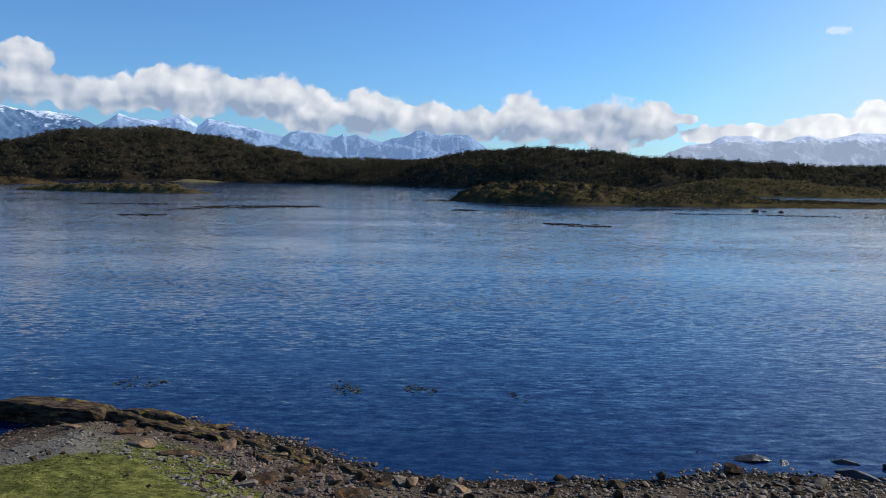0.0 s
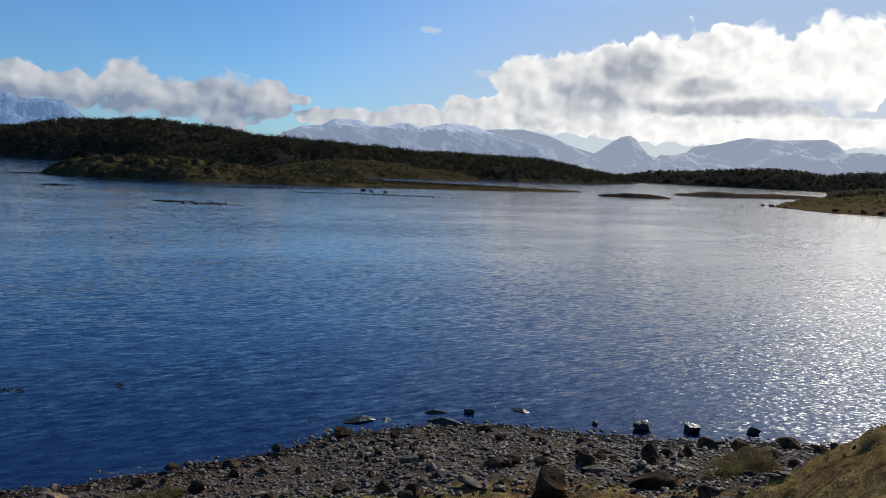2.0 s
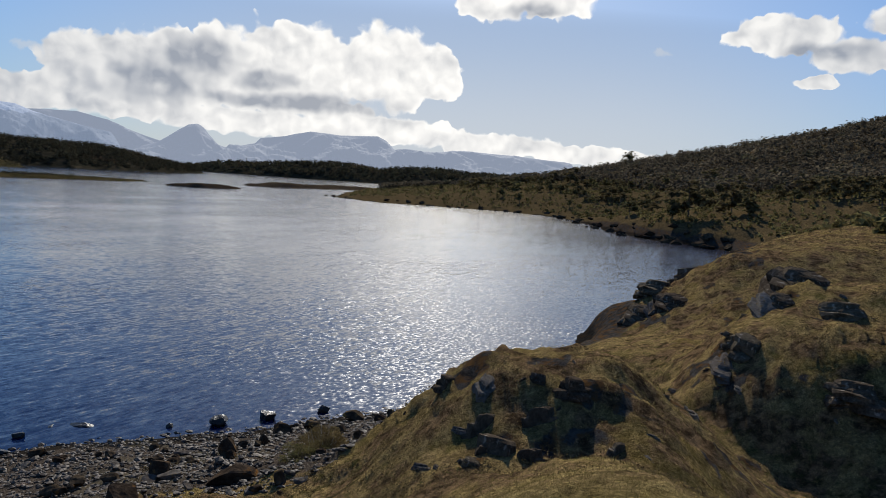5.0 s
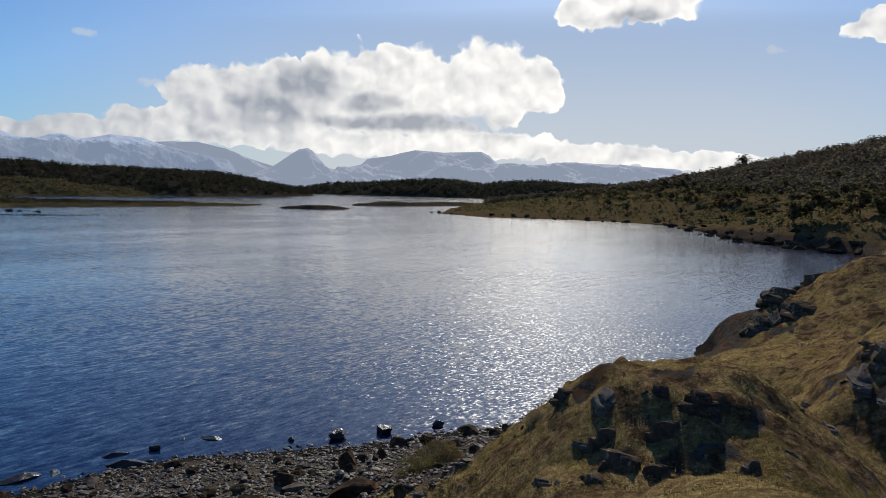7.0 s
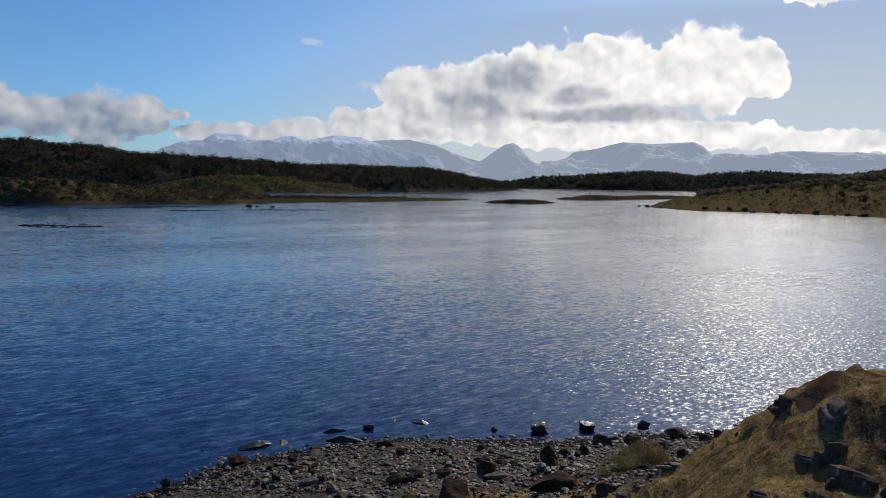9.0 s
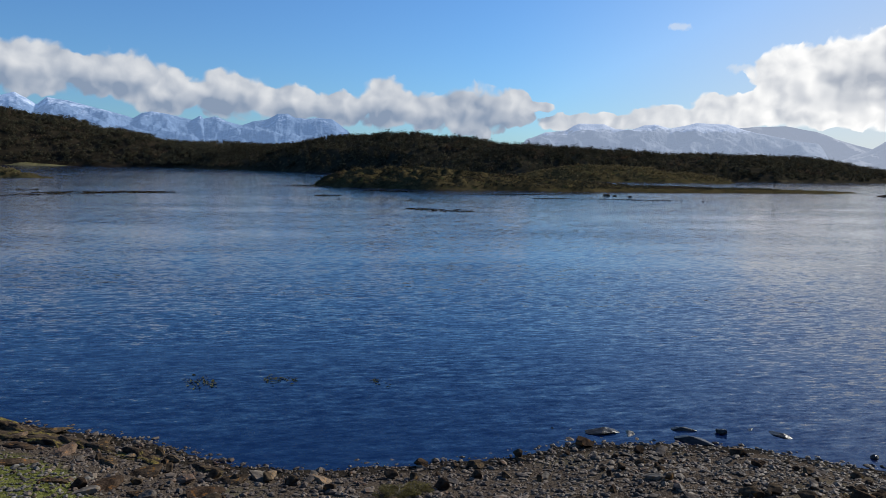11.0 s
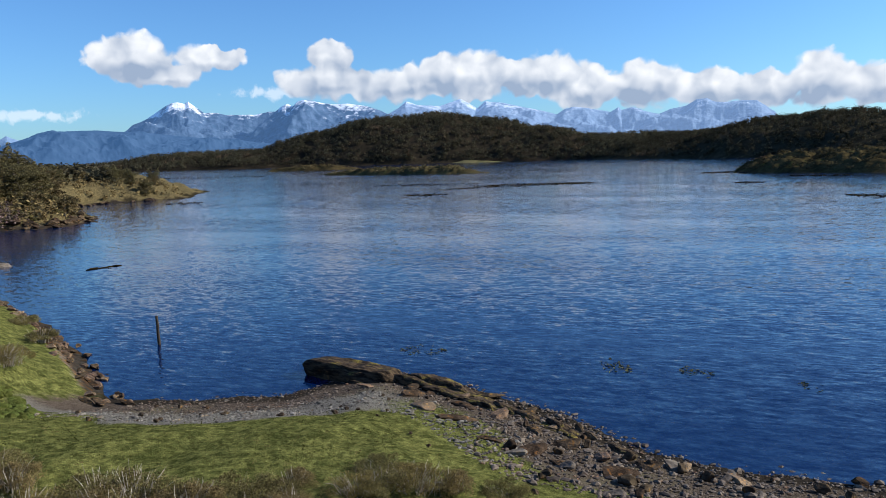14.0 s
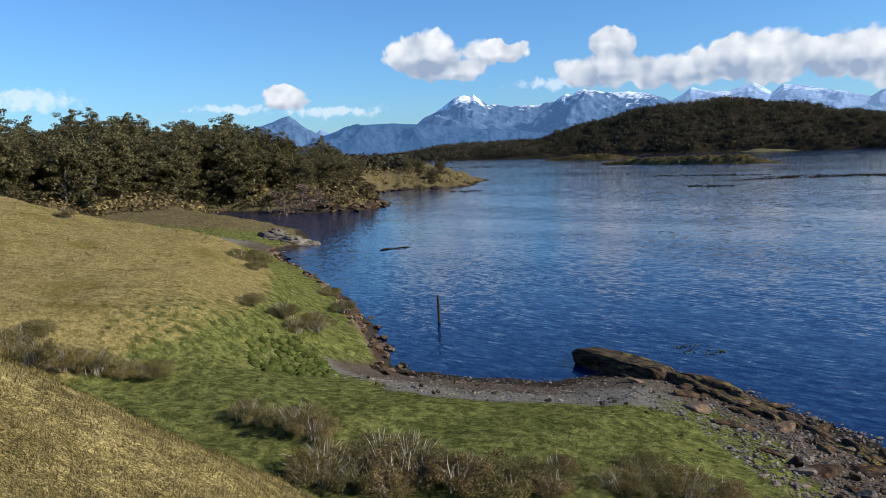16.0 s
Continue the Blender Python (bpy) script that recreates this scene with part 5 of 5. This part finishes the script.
# ------------------------------------------------------------------ shrubs and grass
def shrub(seed, w, h, stems, leaves, leaf_mat, pale):
    """A wind-bent shrub: many thin curved stems, dead pale twigs and small leaves. Returns its meshes."""
    g = np.random.default_rng(seed)
    lines, dead = [], []
    for k in range(stems):
        a, lean = g.uniform(0, 2 * math.pi), g.uniform(0.05, 0.9)
        l = h * g.uniform(0.7, 1.3) * (1 - 0.35 * lean)
        b0 = np.array((math.cos(a), math.sin(a), 0)) * g.uniform(0, 0.55) * w
        out = np.array((math.cos(a), math.sin(a), 0)) * lean * w * 0.8 + np.array((-0.12, 0.06, 0)) * h
        pts = [tuple(b0 + out * t * t + np.array((0, 0, l * t)) + g.normal(0, 0.025, 3) * (t > 0)) for t in (0, 0.35, 0.7, 1.0)]
        rad = 0.008 * h if k % pale else 0.022 * h
        line = [(p, rad * (1 - 0.28 * i)) for i, p in enumerate(pts)]
        (lines if k % pale else dead).append(line)
    n = 46
    a, q = g.uniform(0, 2 * math.pi, n), g.uniform(0, 1, n) ** 0.6
    cen = np.stack([np.cos(a) * q * w, np.sin(a) * q * w, h * (0.25 + 0.62 * np.sqrt(1 - 0.8 * q * q)) * g.uniform(0.55, 1.1, n)], -1) + np.array((-0.10, 0.05, 0)) * h
    k = g.integers(0, n, leaves)
    off = unit(g.normal(size=(leaves, 3))) * g.uniform(0.25, 1, (leaves, 1)) ** 0.6 * np.array((0.20, 0.20, 0.13))
    c = cen[k] + off
    c[:, 2] = np.maximum(c[:, 2], 0.03)
    nrm = unit(off * 4 + g.normal(size=(leaves, 3)) * 0.6 + np.array((0, 0, 0.3)))
    lc, lf = quads_at(c, nrm, g.uniform(0.014, 0.036, leaves), 0.5, g)
    return (mesh_raw("branchwork", *tubes(lines, 3), M_TWIG_B), mesh_raw("deadwood", *tubes(dead, 4), M_TWIG), mesh_raw("foliage", lc, lf, leaf_mat))


def shrub_thing(name, meshes, label, group):
    base = new(name)
    for n, me in zip(("branchwork", "deadwood", "foliage"), meshes):
        part(n, me, base, "bleached dead twigs" if n == "deadwood" else "")
    return tagged(base, label, "shrub", group)


SHRUBS = [shrub_thing("shrub", shrub(11, 0.80, 0.66, 90, 4600, M_SHRUB, 2), "low wind-bent shrub with pale dead twigs and olive leaves", "shrubs below the knoll"),
          shrub_thing("shrub", shrub(12, 0.85, 0.58, 110, 3400, M_STRAW, 2), "dry straw-coloured shrub with bleached twigs", "shrubs below the knoll"),
          shrub_thing("shrub", shrub(13, 0.75, 0.70, 80, 4600, M_BRUSH, 3), "brown-leaved shrub with dark twigs", "shrubs below the knoll"),
          shrub_thing("shrub", shrub(14, 0.9, 0.50, 90, 5600, M_SHRUB, 5), "low spreading olive-brown shrub", "shrubs below the knoll")]
BUSHES = [(-22.5, 7.6, 0, 0.9), (-22.3, 8.4, 1, 1.0), (-22.0, 9.1, 0, 0.9), (-21.6, 9.8, 1, 0.8), (-23.1, 7.0, 1, 1.0), (-21.2, 10.4, 3, 0.7), (-23.6, 8.0, 3, 0.8),
          (-16.4, 10.5, 0, 0.7), (-15.7, 10.7, 3, 0.75), (-14.8, 10.7, 0, 0.8), (-14.0, 10.8, 2, 0.7), (-15.2, 11.4, 3, 0.6),
          (-11.9, 9.2, 1, 0.8), (-11.2, 9.5, 0, 0.85), (-11.5, 10.3, 1, 0.85), (-10.9, 10.9, 0, 0.9), (-10.2, 10.6, 2, 0.8), (-9.5, 10.8, 2, 0.85), (-8.9, 11.2, 3, 0.8), (-10.4, 9.7, 1, 0.7), (-9.9, 11.4, 3, 0.8),
          (-8.8, 13.4, 2, 0.55), (-8.4, 12.6, 3, 0.6), (-8.1, 12.0, 2, 0.6), (-7.3, 13.4, 1, 0.7), (-6.7, 13.7, 3, 0.75), (-6.1, 14.0, 1, 0.8), (-5.5, 14.3, 2, 0.7), (-6.6, 14.6, 1, 0.6), (-4.4, 14.9, 3, 0.6), (-7.4, 14.8, 3, 0.55),
          (-24.0, 17.8, 0, 0.75), (-24.4, 19.1, 1, 0.85), (-25.2, 18.2, 0, 0.8), (-26.0, 17.1, 3, 0.7), (-25.2, 19.6, 1, 0.8), (-37.2, 24.1, 3, 1.2), (-36.4, 24.7, 3, 1.0), (-34.0, 22.8, 3, 0.8), (-44.4, 17.5, 2, 0.9),
          (16.2, 12.3, 2, 0.9), (17.0, 12.8, 2, 0.8), (15.4, 12.0, 3, 0.8), (2.2, 18.5, 3, 0.5), (2.9, 18.6, 3, 0.5), (-28.6, 24.2, 0, 0.8), (-33, 27, 3, 0.9)]
for x, y, m, s in BUSHES:
    s = s * rng.uniform(0.9, 1.15)
    ob = copy_thing(SHRUBS[m], pose(x, y, ground_z(x, y) - 0.03, 0, 0, rng.uniform(0, 360)))
    ob.scale = (s, s, s * rng.uniform(0.85, 1.1))
for k, ob in enumerate(SHRUBS):
    x, y = ((-11.8, 10.9), (-12.4, 9.7), (-10.8, 10.2), (-9.2, 12.0))[k]
    ob.matrix_basis = pose(x, y, ground_z(x, y) - 0.03)


def build_grass(n):
    """Short blades over the near turf, denser close to the path."""
    az = np.radians(rng.uniform(-96, 78, n))
    r = 2.2 * np.exp(rng.uniform(0, math.log(34 / 2.2), n))
    x, y = -r * np.sin(az), r * np.cos(az)
    z, zone = terrain(x, y, True)
    ok = (zone["beach"] + fbm(x * 2, y * 2, 2, 8) * 0.5 < 0.4) & (zone["stone"] < 0.5) & (inland(x, y) > 1.2)
    x, y, z, r = x[ok], y[ok], z[ok], r[ok]
    dry = (zone["straw"][ok] + fbm(x * 1.3, y * 1.3, 3, 9) * 0.8 + rng.normal(0, 0.22, len(x))) > 0.55
    for name, pick, mat, label, tall in (("dry_grass", dry, M_STRAW, "short straw-coloured grass on the knolls", 1.0), ("green_grass", ~dry, M_GRASS, "short green turf of the shore lawn", 0.7)):
        m = int(pick.sum())
        px, py, pz, pr = x[pick], y[pick], z[pick], r[pick]
        h = rng.uniform(0.010, 0.024, m) * tall * (1 + pr * 0.05)
        w = 0.0017 * (1 + pr * 0.22)
        a = rng.uniform(0, 2 * math.pi, m)
        lean = rng.normal(0, 0.55, (m, 2)) * h[:, None]
        dx, dy = np.cos(a) * w, np.sin(a) * w
        co = np.stack([np.stack([px - dx, py - dy, pz - 0.01], -1), np.stack([px + dx, py + dy, pz - 0.01], -1), np.stack([px + lean[:, 0], py + lean[:, 1], pz + h], -1)], 1).reshape(-1, 3)
        tagged(new(name, mesh_raw(name, co, np.arange(3 * m).reshape(m, 3), mat)), label, "grass", kind="stuff")


build_grass(300000)


# ------------------------------------------------------------------ trees
def tree_meshes(seed, h, spread, clumps, leaves, leaf, leaf_mat, lean=0.25, bare=0.0):
    """A southern beech: leaning tapered trunk, forked limbs, flat leaf layers. Returns trunk, limbs and crown meshes."""
    g = np.random.default_rng(seed)
    dirn = np.array((-0.9, 0.45, 0)) * lean * h
    spine = [np.array((0, 0, h * 0.9 * t)) + dirn * t * t + g.normal(0, 0.02 * h, 3) * (t > 0) for t in np.linspace(0, 1, 6)]
    trunk = [[(tuple(p), 0.026 * h * (1 - 0.8 * i / 5) + 0.01) for i, p in enumerate(spine)]]
    limbs, ends = [], []
    for k in range(max(6, clumps // 5)):
        t = g.uniform(0.04, 0.95)
        i = min(int(t * 5), 4)
        p0 = spine[i] + (spine[i + 1] - spine[i]) * (t * 5 - i)
        a = g.uniform(0, 2 * math.pi)
        reach = spread * g.uniform(0.5, 1.0) * (1.15 - 0.55 * t)
        p1 = p0 + np.array((math.cos(a) * reach, math.sin(a) * reach, h * g.uniform(0.03, 0.16)))
        mid = (p0 + p1) / 2 + np.array((0, 0, h * 0.04))
        limbs.append([(tuple(p0), 0.010 * h), (tuple(mid), 0.007 * h), (tuple(p1), 0.003 * h)])
        ends += [p1, mid, p1 * 0.8 + p0 * 0.2]
    ends.append(spine[-1])
    ends = np.array(ends)
    cc = ends[g.integers(0, len(ends), clumps)] + g.normal(0, 1, (clumps, 3)) * np.array((0.22, 0.22, 0.16)) * spread
    ci = np.repeat(np.arange(clumps), leaves)
    rad = g.uniform(0.12, 0.27, clumps)[ci] * spread
    off = unit(g.normal(size=(len(ci), 3))) * (g.uniform(0, 1, len(ci)) ** 0.5)[:, None] * rad[:, None] * np.array((1.15, 1.15, 0.62))
    nrm = unit(g.normal(size=(len(ci), 3)) * 0.7 + np.array((0, 0, 1.0)))
    co, fa = quads_at(cc[ci] + off, nrm, g.uniform(0.6, 1.3, len(ci)) * leaf, 0.6, g)
    return mesh_raw("trunk", *tubes(trunk, 7), M_BARK, True), mesh_raw("branchwork", *tubes(limbs, 4), M_BARK, True), mesh_raw("crown", co, fa, leaf_mat)


def tree_thing(name, meshes, label, category, group):
    base = new(name)
    for n, me in zip(("trunk", "branchwork", "crown"), meshes):
        part(n, me, base)
    return tagged(base, label, category, group)


FOREST_W = "southern beech wood of the western shore"
TREES = [tree_thing("beech_tree", tree_meshes(21, 10.0, 3.6, 170, 40, 0.21, M_LEAF), "tall dark green southern beech with layered crown", "tree", FOREST_W),
         tree_thing("beech_tree", tree_meshes(22, 9.0, 3.9, 170, 40, 0.21, M_LEAF, 0.12), "broad dark green southern beech", "tree", FOREST_W),
         tree_thing("beech_tree", tree_meshes(23, 8.0, 3.4, 140, 40, 0.20, M_LEAF_B, 0.2), "southern beech with thin brownish foliage", "tree", FOREST_W),
         tree_thing("beech_tree", tree_meshes(24, 10.5, 3.2, 110, 40, 0.20, M_LEAF, 0.3), "gaunt windswept beech with pale visible limbs", "tree", FOREST_W),
         tree_thing("bare_tree", tree_meshes(25, 5.0, 2.6, 45, 20, 0.15, M_PINK, 0.2), "leafless reddish-grey tree by the inlet", "tree", FOREST_W)]
BUSH_T = [tree_thing("bush", tree_meshes(31, 2.6, 1.7, 28, 12, 0.27, M_LEAF, 0.05), "round dark green evergreen bush", "bush", "bushes along the shore"),
          tree_thing("bush", tree_meshes(32, 2.2, 1.8, 28, 12, 0.27, M_SHRUB, 0.1), "olive-brown bush with small leaves", "bush", "bushes along the shore"),
          tree_thing("bush", tree_meshes(33, 3.4, 2.2, 32, 12, 0.33, M_LEAF_B, 0.1), "tall brownish bush on the hillside", "bush", "bushes along the shore")]
used = set()


def put_tree(kinds, k, x, y, s, sink=0.1):
    ob = kinds[k]
    m = pose(x, y, ground_z(x, y) - sink, 0, 0, rng.uniform(-50, 50))
    if ob.name in used:
        ob = copy_thing(ob, m)
    else:
        used.add(ob.name)
        ob.matrix_basis = m
    ob.scale = (s * rng.uniform(0.9, 1.15), s * rng.uniform(0.9, 1.15), s)


def scatter(n, az0, az1, r_of, deep, gap, kinds, pick, size):
    placed = []
    for _ in range(n * 12):
        if len(placed) >= n:
            break
        a = rng.uniform(az0, az1)
        r = r_of(a) + deep * rng.uniform(0, 1) ** 1.4
        x, y = polar(a, r)
        if inland(np.array([x]), np.array([y]))[0] < 3 or any((x - u) ** 2 + (y - v) ** 2 < gap * gap for u, v in placed):
            continue
        placed.append((x, y))
        put_tree(kinds, pick(a), x, y, size(a))


def front(a):
    return float(np.interp(a, [44, 47, 50, 53, 56, 60, 64, 70, 80], [170, 150, 128, 124, 132, 138, 132, 118, 112]))


put_tree(TREES, 4, *polar(52.3, 126), 1.0)
put_tree(TREES, 4, *polar(53.6, 124), 0.85)
put_tree(TREES, 4, *polar(50.9, 126), 0.7)
put_tree(TREES, 1, *polar(54.2, 150), 1.12)
scatter(96, 55, 79, front, 45, 3.4, TREES, lambda a: int(rng.choice([0, 1, 2, 3], p=[0.35, 0.3, 0.15, 0.2])), lambda a: rng.uniform(0.85, 1.2))
scatter(26, 49, 56, lambda a: front(a) + 16, 40, 3.4, TREES, lambda a: int(rng.choice([0, 1, 2, 3], p=[0.3, 0.4, 0.2, 0.1])), lambda a: rng.uniform(0.5, 0.8))
scatter(34, 41.5, 52, lambda a: front(a) + 26, 60, 3.4, TREES, lambda a: int(rng.choice([1, 2, 0])), lambda a: rng.uniform(0.3, 0.5) if a > 44 else rng.uniform(0.3, 0.5))
scatter(44, 40.5, 60, lambda a: front(a) - 16, 34, 2.2, BUSH_T, lambda a: int(rng.integers(0, 3)), lambda a: rng.uniform(0.45, 1.0))
put_tree(BUSH_T, 0, *polar(66.9, 104), 1.3)
for a, r, s, m in ((-66.6, 300, 1.6, 0), (-65.1, 315, 1.4, 0), (-60.6, 350, 1.4, 0), (-70.4, 285, 1.2, 0), (-73.2, 232, 1.3, 0), (-74.8, 205, 1.5, 0), (-77.9, 178, 2.0, 0), (-78.9, 178, 2.2, 2), (-81.8, 185, 1.8, 2), (-83, 176, 2.0, 0), (-71.9, 250, 1.0, 1)):
    put_tree(BUSH_T, m, *polar(a, r), s)
put_tree(TREES, 1, *polar(-74.45, 438), 0.85)


def east_front(a):
    return float(np.interp(-a, [58, 62, 66, 70, 74, 78, 82, 86, 92, 98], [420, 380, 350, 320, 265, 225, 205, 195, 170, 160]))


scatter(250, -98, -62, east_front, 130, 4.0, BUSH_T, lambda a: int(rng.choice([0, 1, 2], p=[0.45, 0.25, 0.3])), lambda a: rng.uniform(0.8, 1.7))
scatter(40, -72, -54, lambda a: east_front(a) - 60, 60, 5.0, BUSH_T, lambda a: int(rng.choice([0, 1])), lambda a: rng.uniform(0.4, 0.8))


def canopy(name, x, y, z, radius, per, size, mat, label, category="forest"):
    """Woods too far to count: leafy clumps of many small faces on uneven ground."""
    n = len(x)
    rad = radius * rng.uniform(0.6, 1.35, n)
    i = np.repeat(np.arange(n), per)
    off = unit(rng.normal(size=(n * per, 3))) * (rng.uniform(0.3, 1, n * per))[:, None] * rad[i][:, None] * np.array((1, 1, 1.0))
    c = np.stack([x[i], y[i], z[i] + rad[i] * 0.75], -1) + off
    nrm = unit(off + rng.normal(size=off.shape) * 0.28 * radius + np.array((0, 0, 0.6 * radius)))
    co, fa = quads_at(c, nrm, rng.uniform(0.6, 1.25, len(i)) * size, 0.75)
    tagged(new(name, mesh_raw(name, co, fa, mat)), label, category, kind="stuff")


def land_points(key, n, lo):
    X, Y, Z = LANDS[key]
    k = np.flatnonzero((Z > lo).ravel())
    pick = rng.choice(k, n)
    cell = X[0, 1] - X[0, 0]
    return X.ravel()[pick] + rng.uniform(-0.5, 0.5, n) * cell, Y.ravel()[pick] + rng.uniform(-0.5, 0.5, n) * cell, Z.ravel()[pick]


canopy("forest", *land_points("hill_north_west", 9500, 2.0), 3.2, 22, 0.85, M_FOREST, "dense dark beech forest covering the rounded hill")
canopy("forest", *land_points("hill_north", 9500, 1.5), 2.6, 22, 0.75, M_FOREST, "dense dark beech forest along the low ridge")
canopy("forest", *land_points("hill_north_east", 4200, 2.0), 4.0, 11, 1.7, M_FOREST, "distant dark forest on the far low ridge")
canopy("scrub", *land_points("knoll_north", 1500, 1.0), 0.7, 7, 0.55, M_LEAF_B, "low brown scrub on the rock hump", "scrub")
canopy("scrub", *land_points("island_long", 5200, 1.0), 0.32, 6, 0.28, M_FOREST, "low brown scrub on the long island", "scrub")
canopy("scrub", *land_points("islet_inner", 350, 0.9), 0.45, 6, 0.45, M_LEAF_B, "low brown scrub on the islet", "scrub")
canopy("scrub", *land_points("islet_outer", 200, 0.9), 0.6, 6, 0.6, M_LEAF_B, "low brown scrub on the islet", "scrub")


def east_woods(n):
    az, r = rng.uniform(-103, -56, n), rng.uniform(0, 1, n)
    r0 = np.array([east_front(a) for a in az])
    r = r0 + 70 + (600 - r0 - 70) * r
    x, y = -r * np.sin(np.radians(az)), r * np.cos(np.radians(az))
    ok = inland(x, y) > 12
    x, y = x[ok], y[ok]
    canopy("woodland", x, y, terrain(x, y), 2.3, 18, 0.75, M_WOOD_E, "dark wind-clipped woodland on the eastern hillside", "woodland")
    az, r = rng.uniform(-98, -46, 5200), rng.uniform(0, 1, 5200)
    r0 = np.array([east_front(a) for a in az])
    r = r0 - 110 + 200 * r
    x, y = -r * np.sin(np.radians(az)), r * np.cos(np.radians(az))
    ok = inland(x, y) > 5
    canopy("heath", x[ok], y[ok], terrain(x[ok], y[ok]), 0.65, 9, 0.36, M_SHRUB, "low brown heath scrub on the eastern foreland", "heath")


east_woods(9500)


def bluff_heath(n):
    """Wiry heath tufts over the hollows and hummocks of the bluff."""
    az = np.radians(rng.uniform(-98, -38, n))
    r = 8.0 * np.exp(rng.uniform(0, math.log(75 / 8.0), n))
    x, y = -r * np.sin(az), r * np.cos(az)
    s = inland(x, y)
    ok = (s > 5) & (x > 7) & (fbm(x * 0.9, y * 0.9, 4, 77) + rng.normal(0, 0.10, n) > 0.18)
    x, y, r = x[ok], y[ok], r[ok]
    z = terrain(x, y)
    i = np.repeat(np.arange(len(x)), 6)
    h = 0.026 + 0.0022 * r[i]
    off = rng.normal(size=(len(i), 3)) * np.array((1.3, 1.3, 0.55)) * h[:, None]
    off[:, 2] = np.abs(off[:, 2]) - 0.01
    nrm = unit(rng.normal(size=(len(i), 3)) + np.array((0, 0, 0.5)))
    co, fa = quads_at(np.stack([x, y, z], -1)[i] + off, nrm, (0.013 + 0.0008 * r[i]) * rng.uniform(0.6, 1.4, len(i)), 0.45)
    tagged(new("heath_tufts", mesh_raw("heath_tufts", co, fa, M_HEATH)), "wiry brown heath tufts on the hummocky bluff", "heath", kind="stuff")


bluff_heath(42000)


def turf_tufts(n):
    """Small darker tufts and dwarf shrubs that speckle the western lawn and hill."""
    az = np.radians(rng.uniform(-12, 78, n))
    r = 6.0 * np.exp(rng.uniform(0, math.log(75 / 6.0), n))
    x, y = -r * np.sin(az), r * np.cos(az)
    ok = (inland(x, y) > 6.5) & (fbm(x * 0.35, y * 0.35, 4, 87) + rng.normal(0, 0.2, n) > 0.02)
    x, y, r = x[ok], y[ok], r[ok]
    z = terrain(x, y)
    green = z + rng.normal(0, 0.8, len(x)) < 3.0
    for pick, mat, label in ((green, M_TUFT, "small dark green tufts in the lawn"), (~green, M_BRUSH, "small brown tufts on the dry knolls")):
        i = np.repeat(np.flatnonzero(pick), 7)
        h = 0.022 + 0.0022 * r[i]
        off = rng.normal(size=(len(i), 3)) * np.array((1.2, 1.2, 0.5)) * h[:, None]
        off[:, 2] = np.abs(off[:, 2])
        nrm = unit(rng.normal(size=(len(i), 3)) + np.array((0, 0, 0.5)))
        co, fa = quads_at(np.stack([x, y, z], -1)[i] + off, nrm, (0.008 + 0.0009 * r[i]) * rng.uniform(0.6, 1.4, len(i)), 0.4)
        tagged(new("turf_tufts", mesh_raw("turf_tufts", co, fa, mat)), label, "grass", kind="stuff")


turf_tufts(16000)
n_ = 2600
az_ = rng.uniform(40, 78, n_)
r_ = np.array([front(a) for a in az_]) - 22 + rng.uniform(0, 1, n_) * 75
x_, y_ = -r_ * np.sin(np.radians(az_)), r_ * np.cos(np.radians(az_))
ok_ = (inland(x_, y_) > 2.5)
canopy("undergrowth", x_[ok_], y_[ok_], terrain(x_[ok_], y_[ok_]), 1.0, 10, 0.34, M_BRUSH, "brown and olive undergrowth below the beech wood", "undergrowth")

az_, r_ = rng.uniform(44.3, 57, 2600), rng.uniform(225, 520, 2600)
x_, y_ = -r_ * np.sin(np.radians(az_)), r_ * np.cos(np.radians(az_))
ok_ = inland(x_, y_) > 4
canopy("woodland", x_[ok_], y_[ok_], terrain(x_[ok_], y_[ok_]), 2.2, 9, 1.0, M_FOREST, "dark green woodland along the western shore", "woodland")
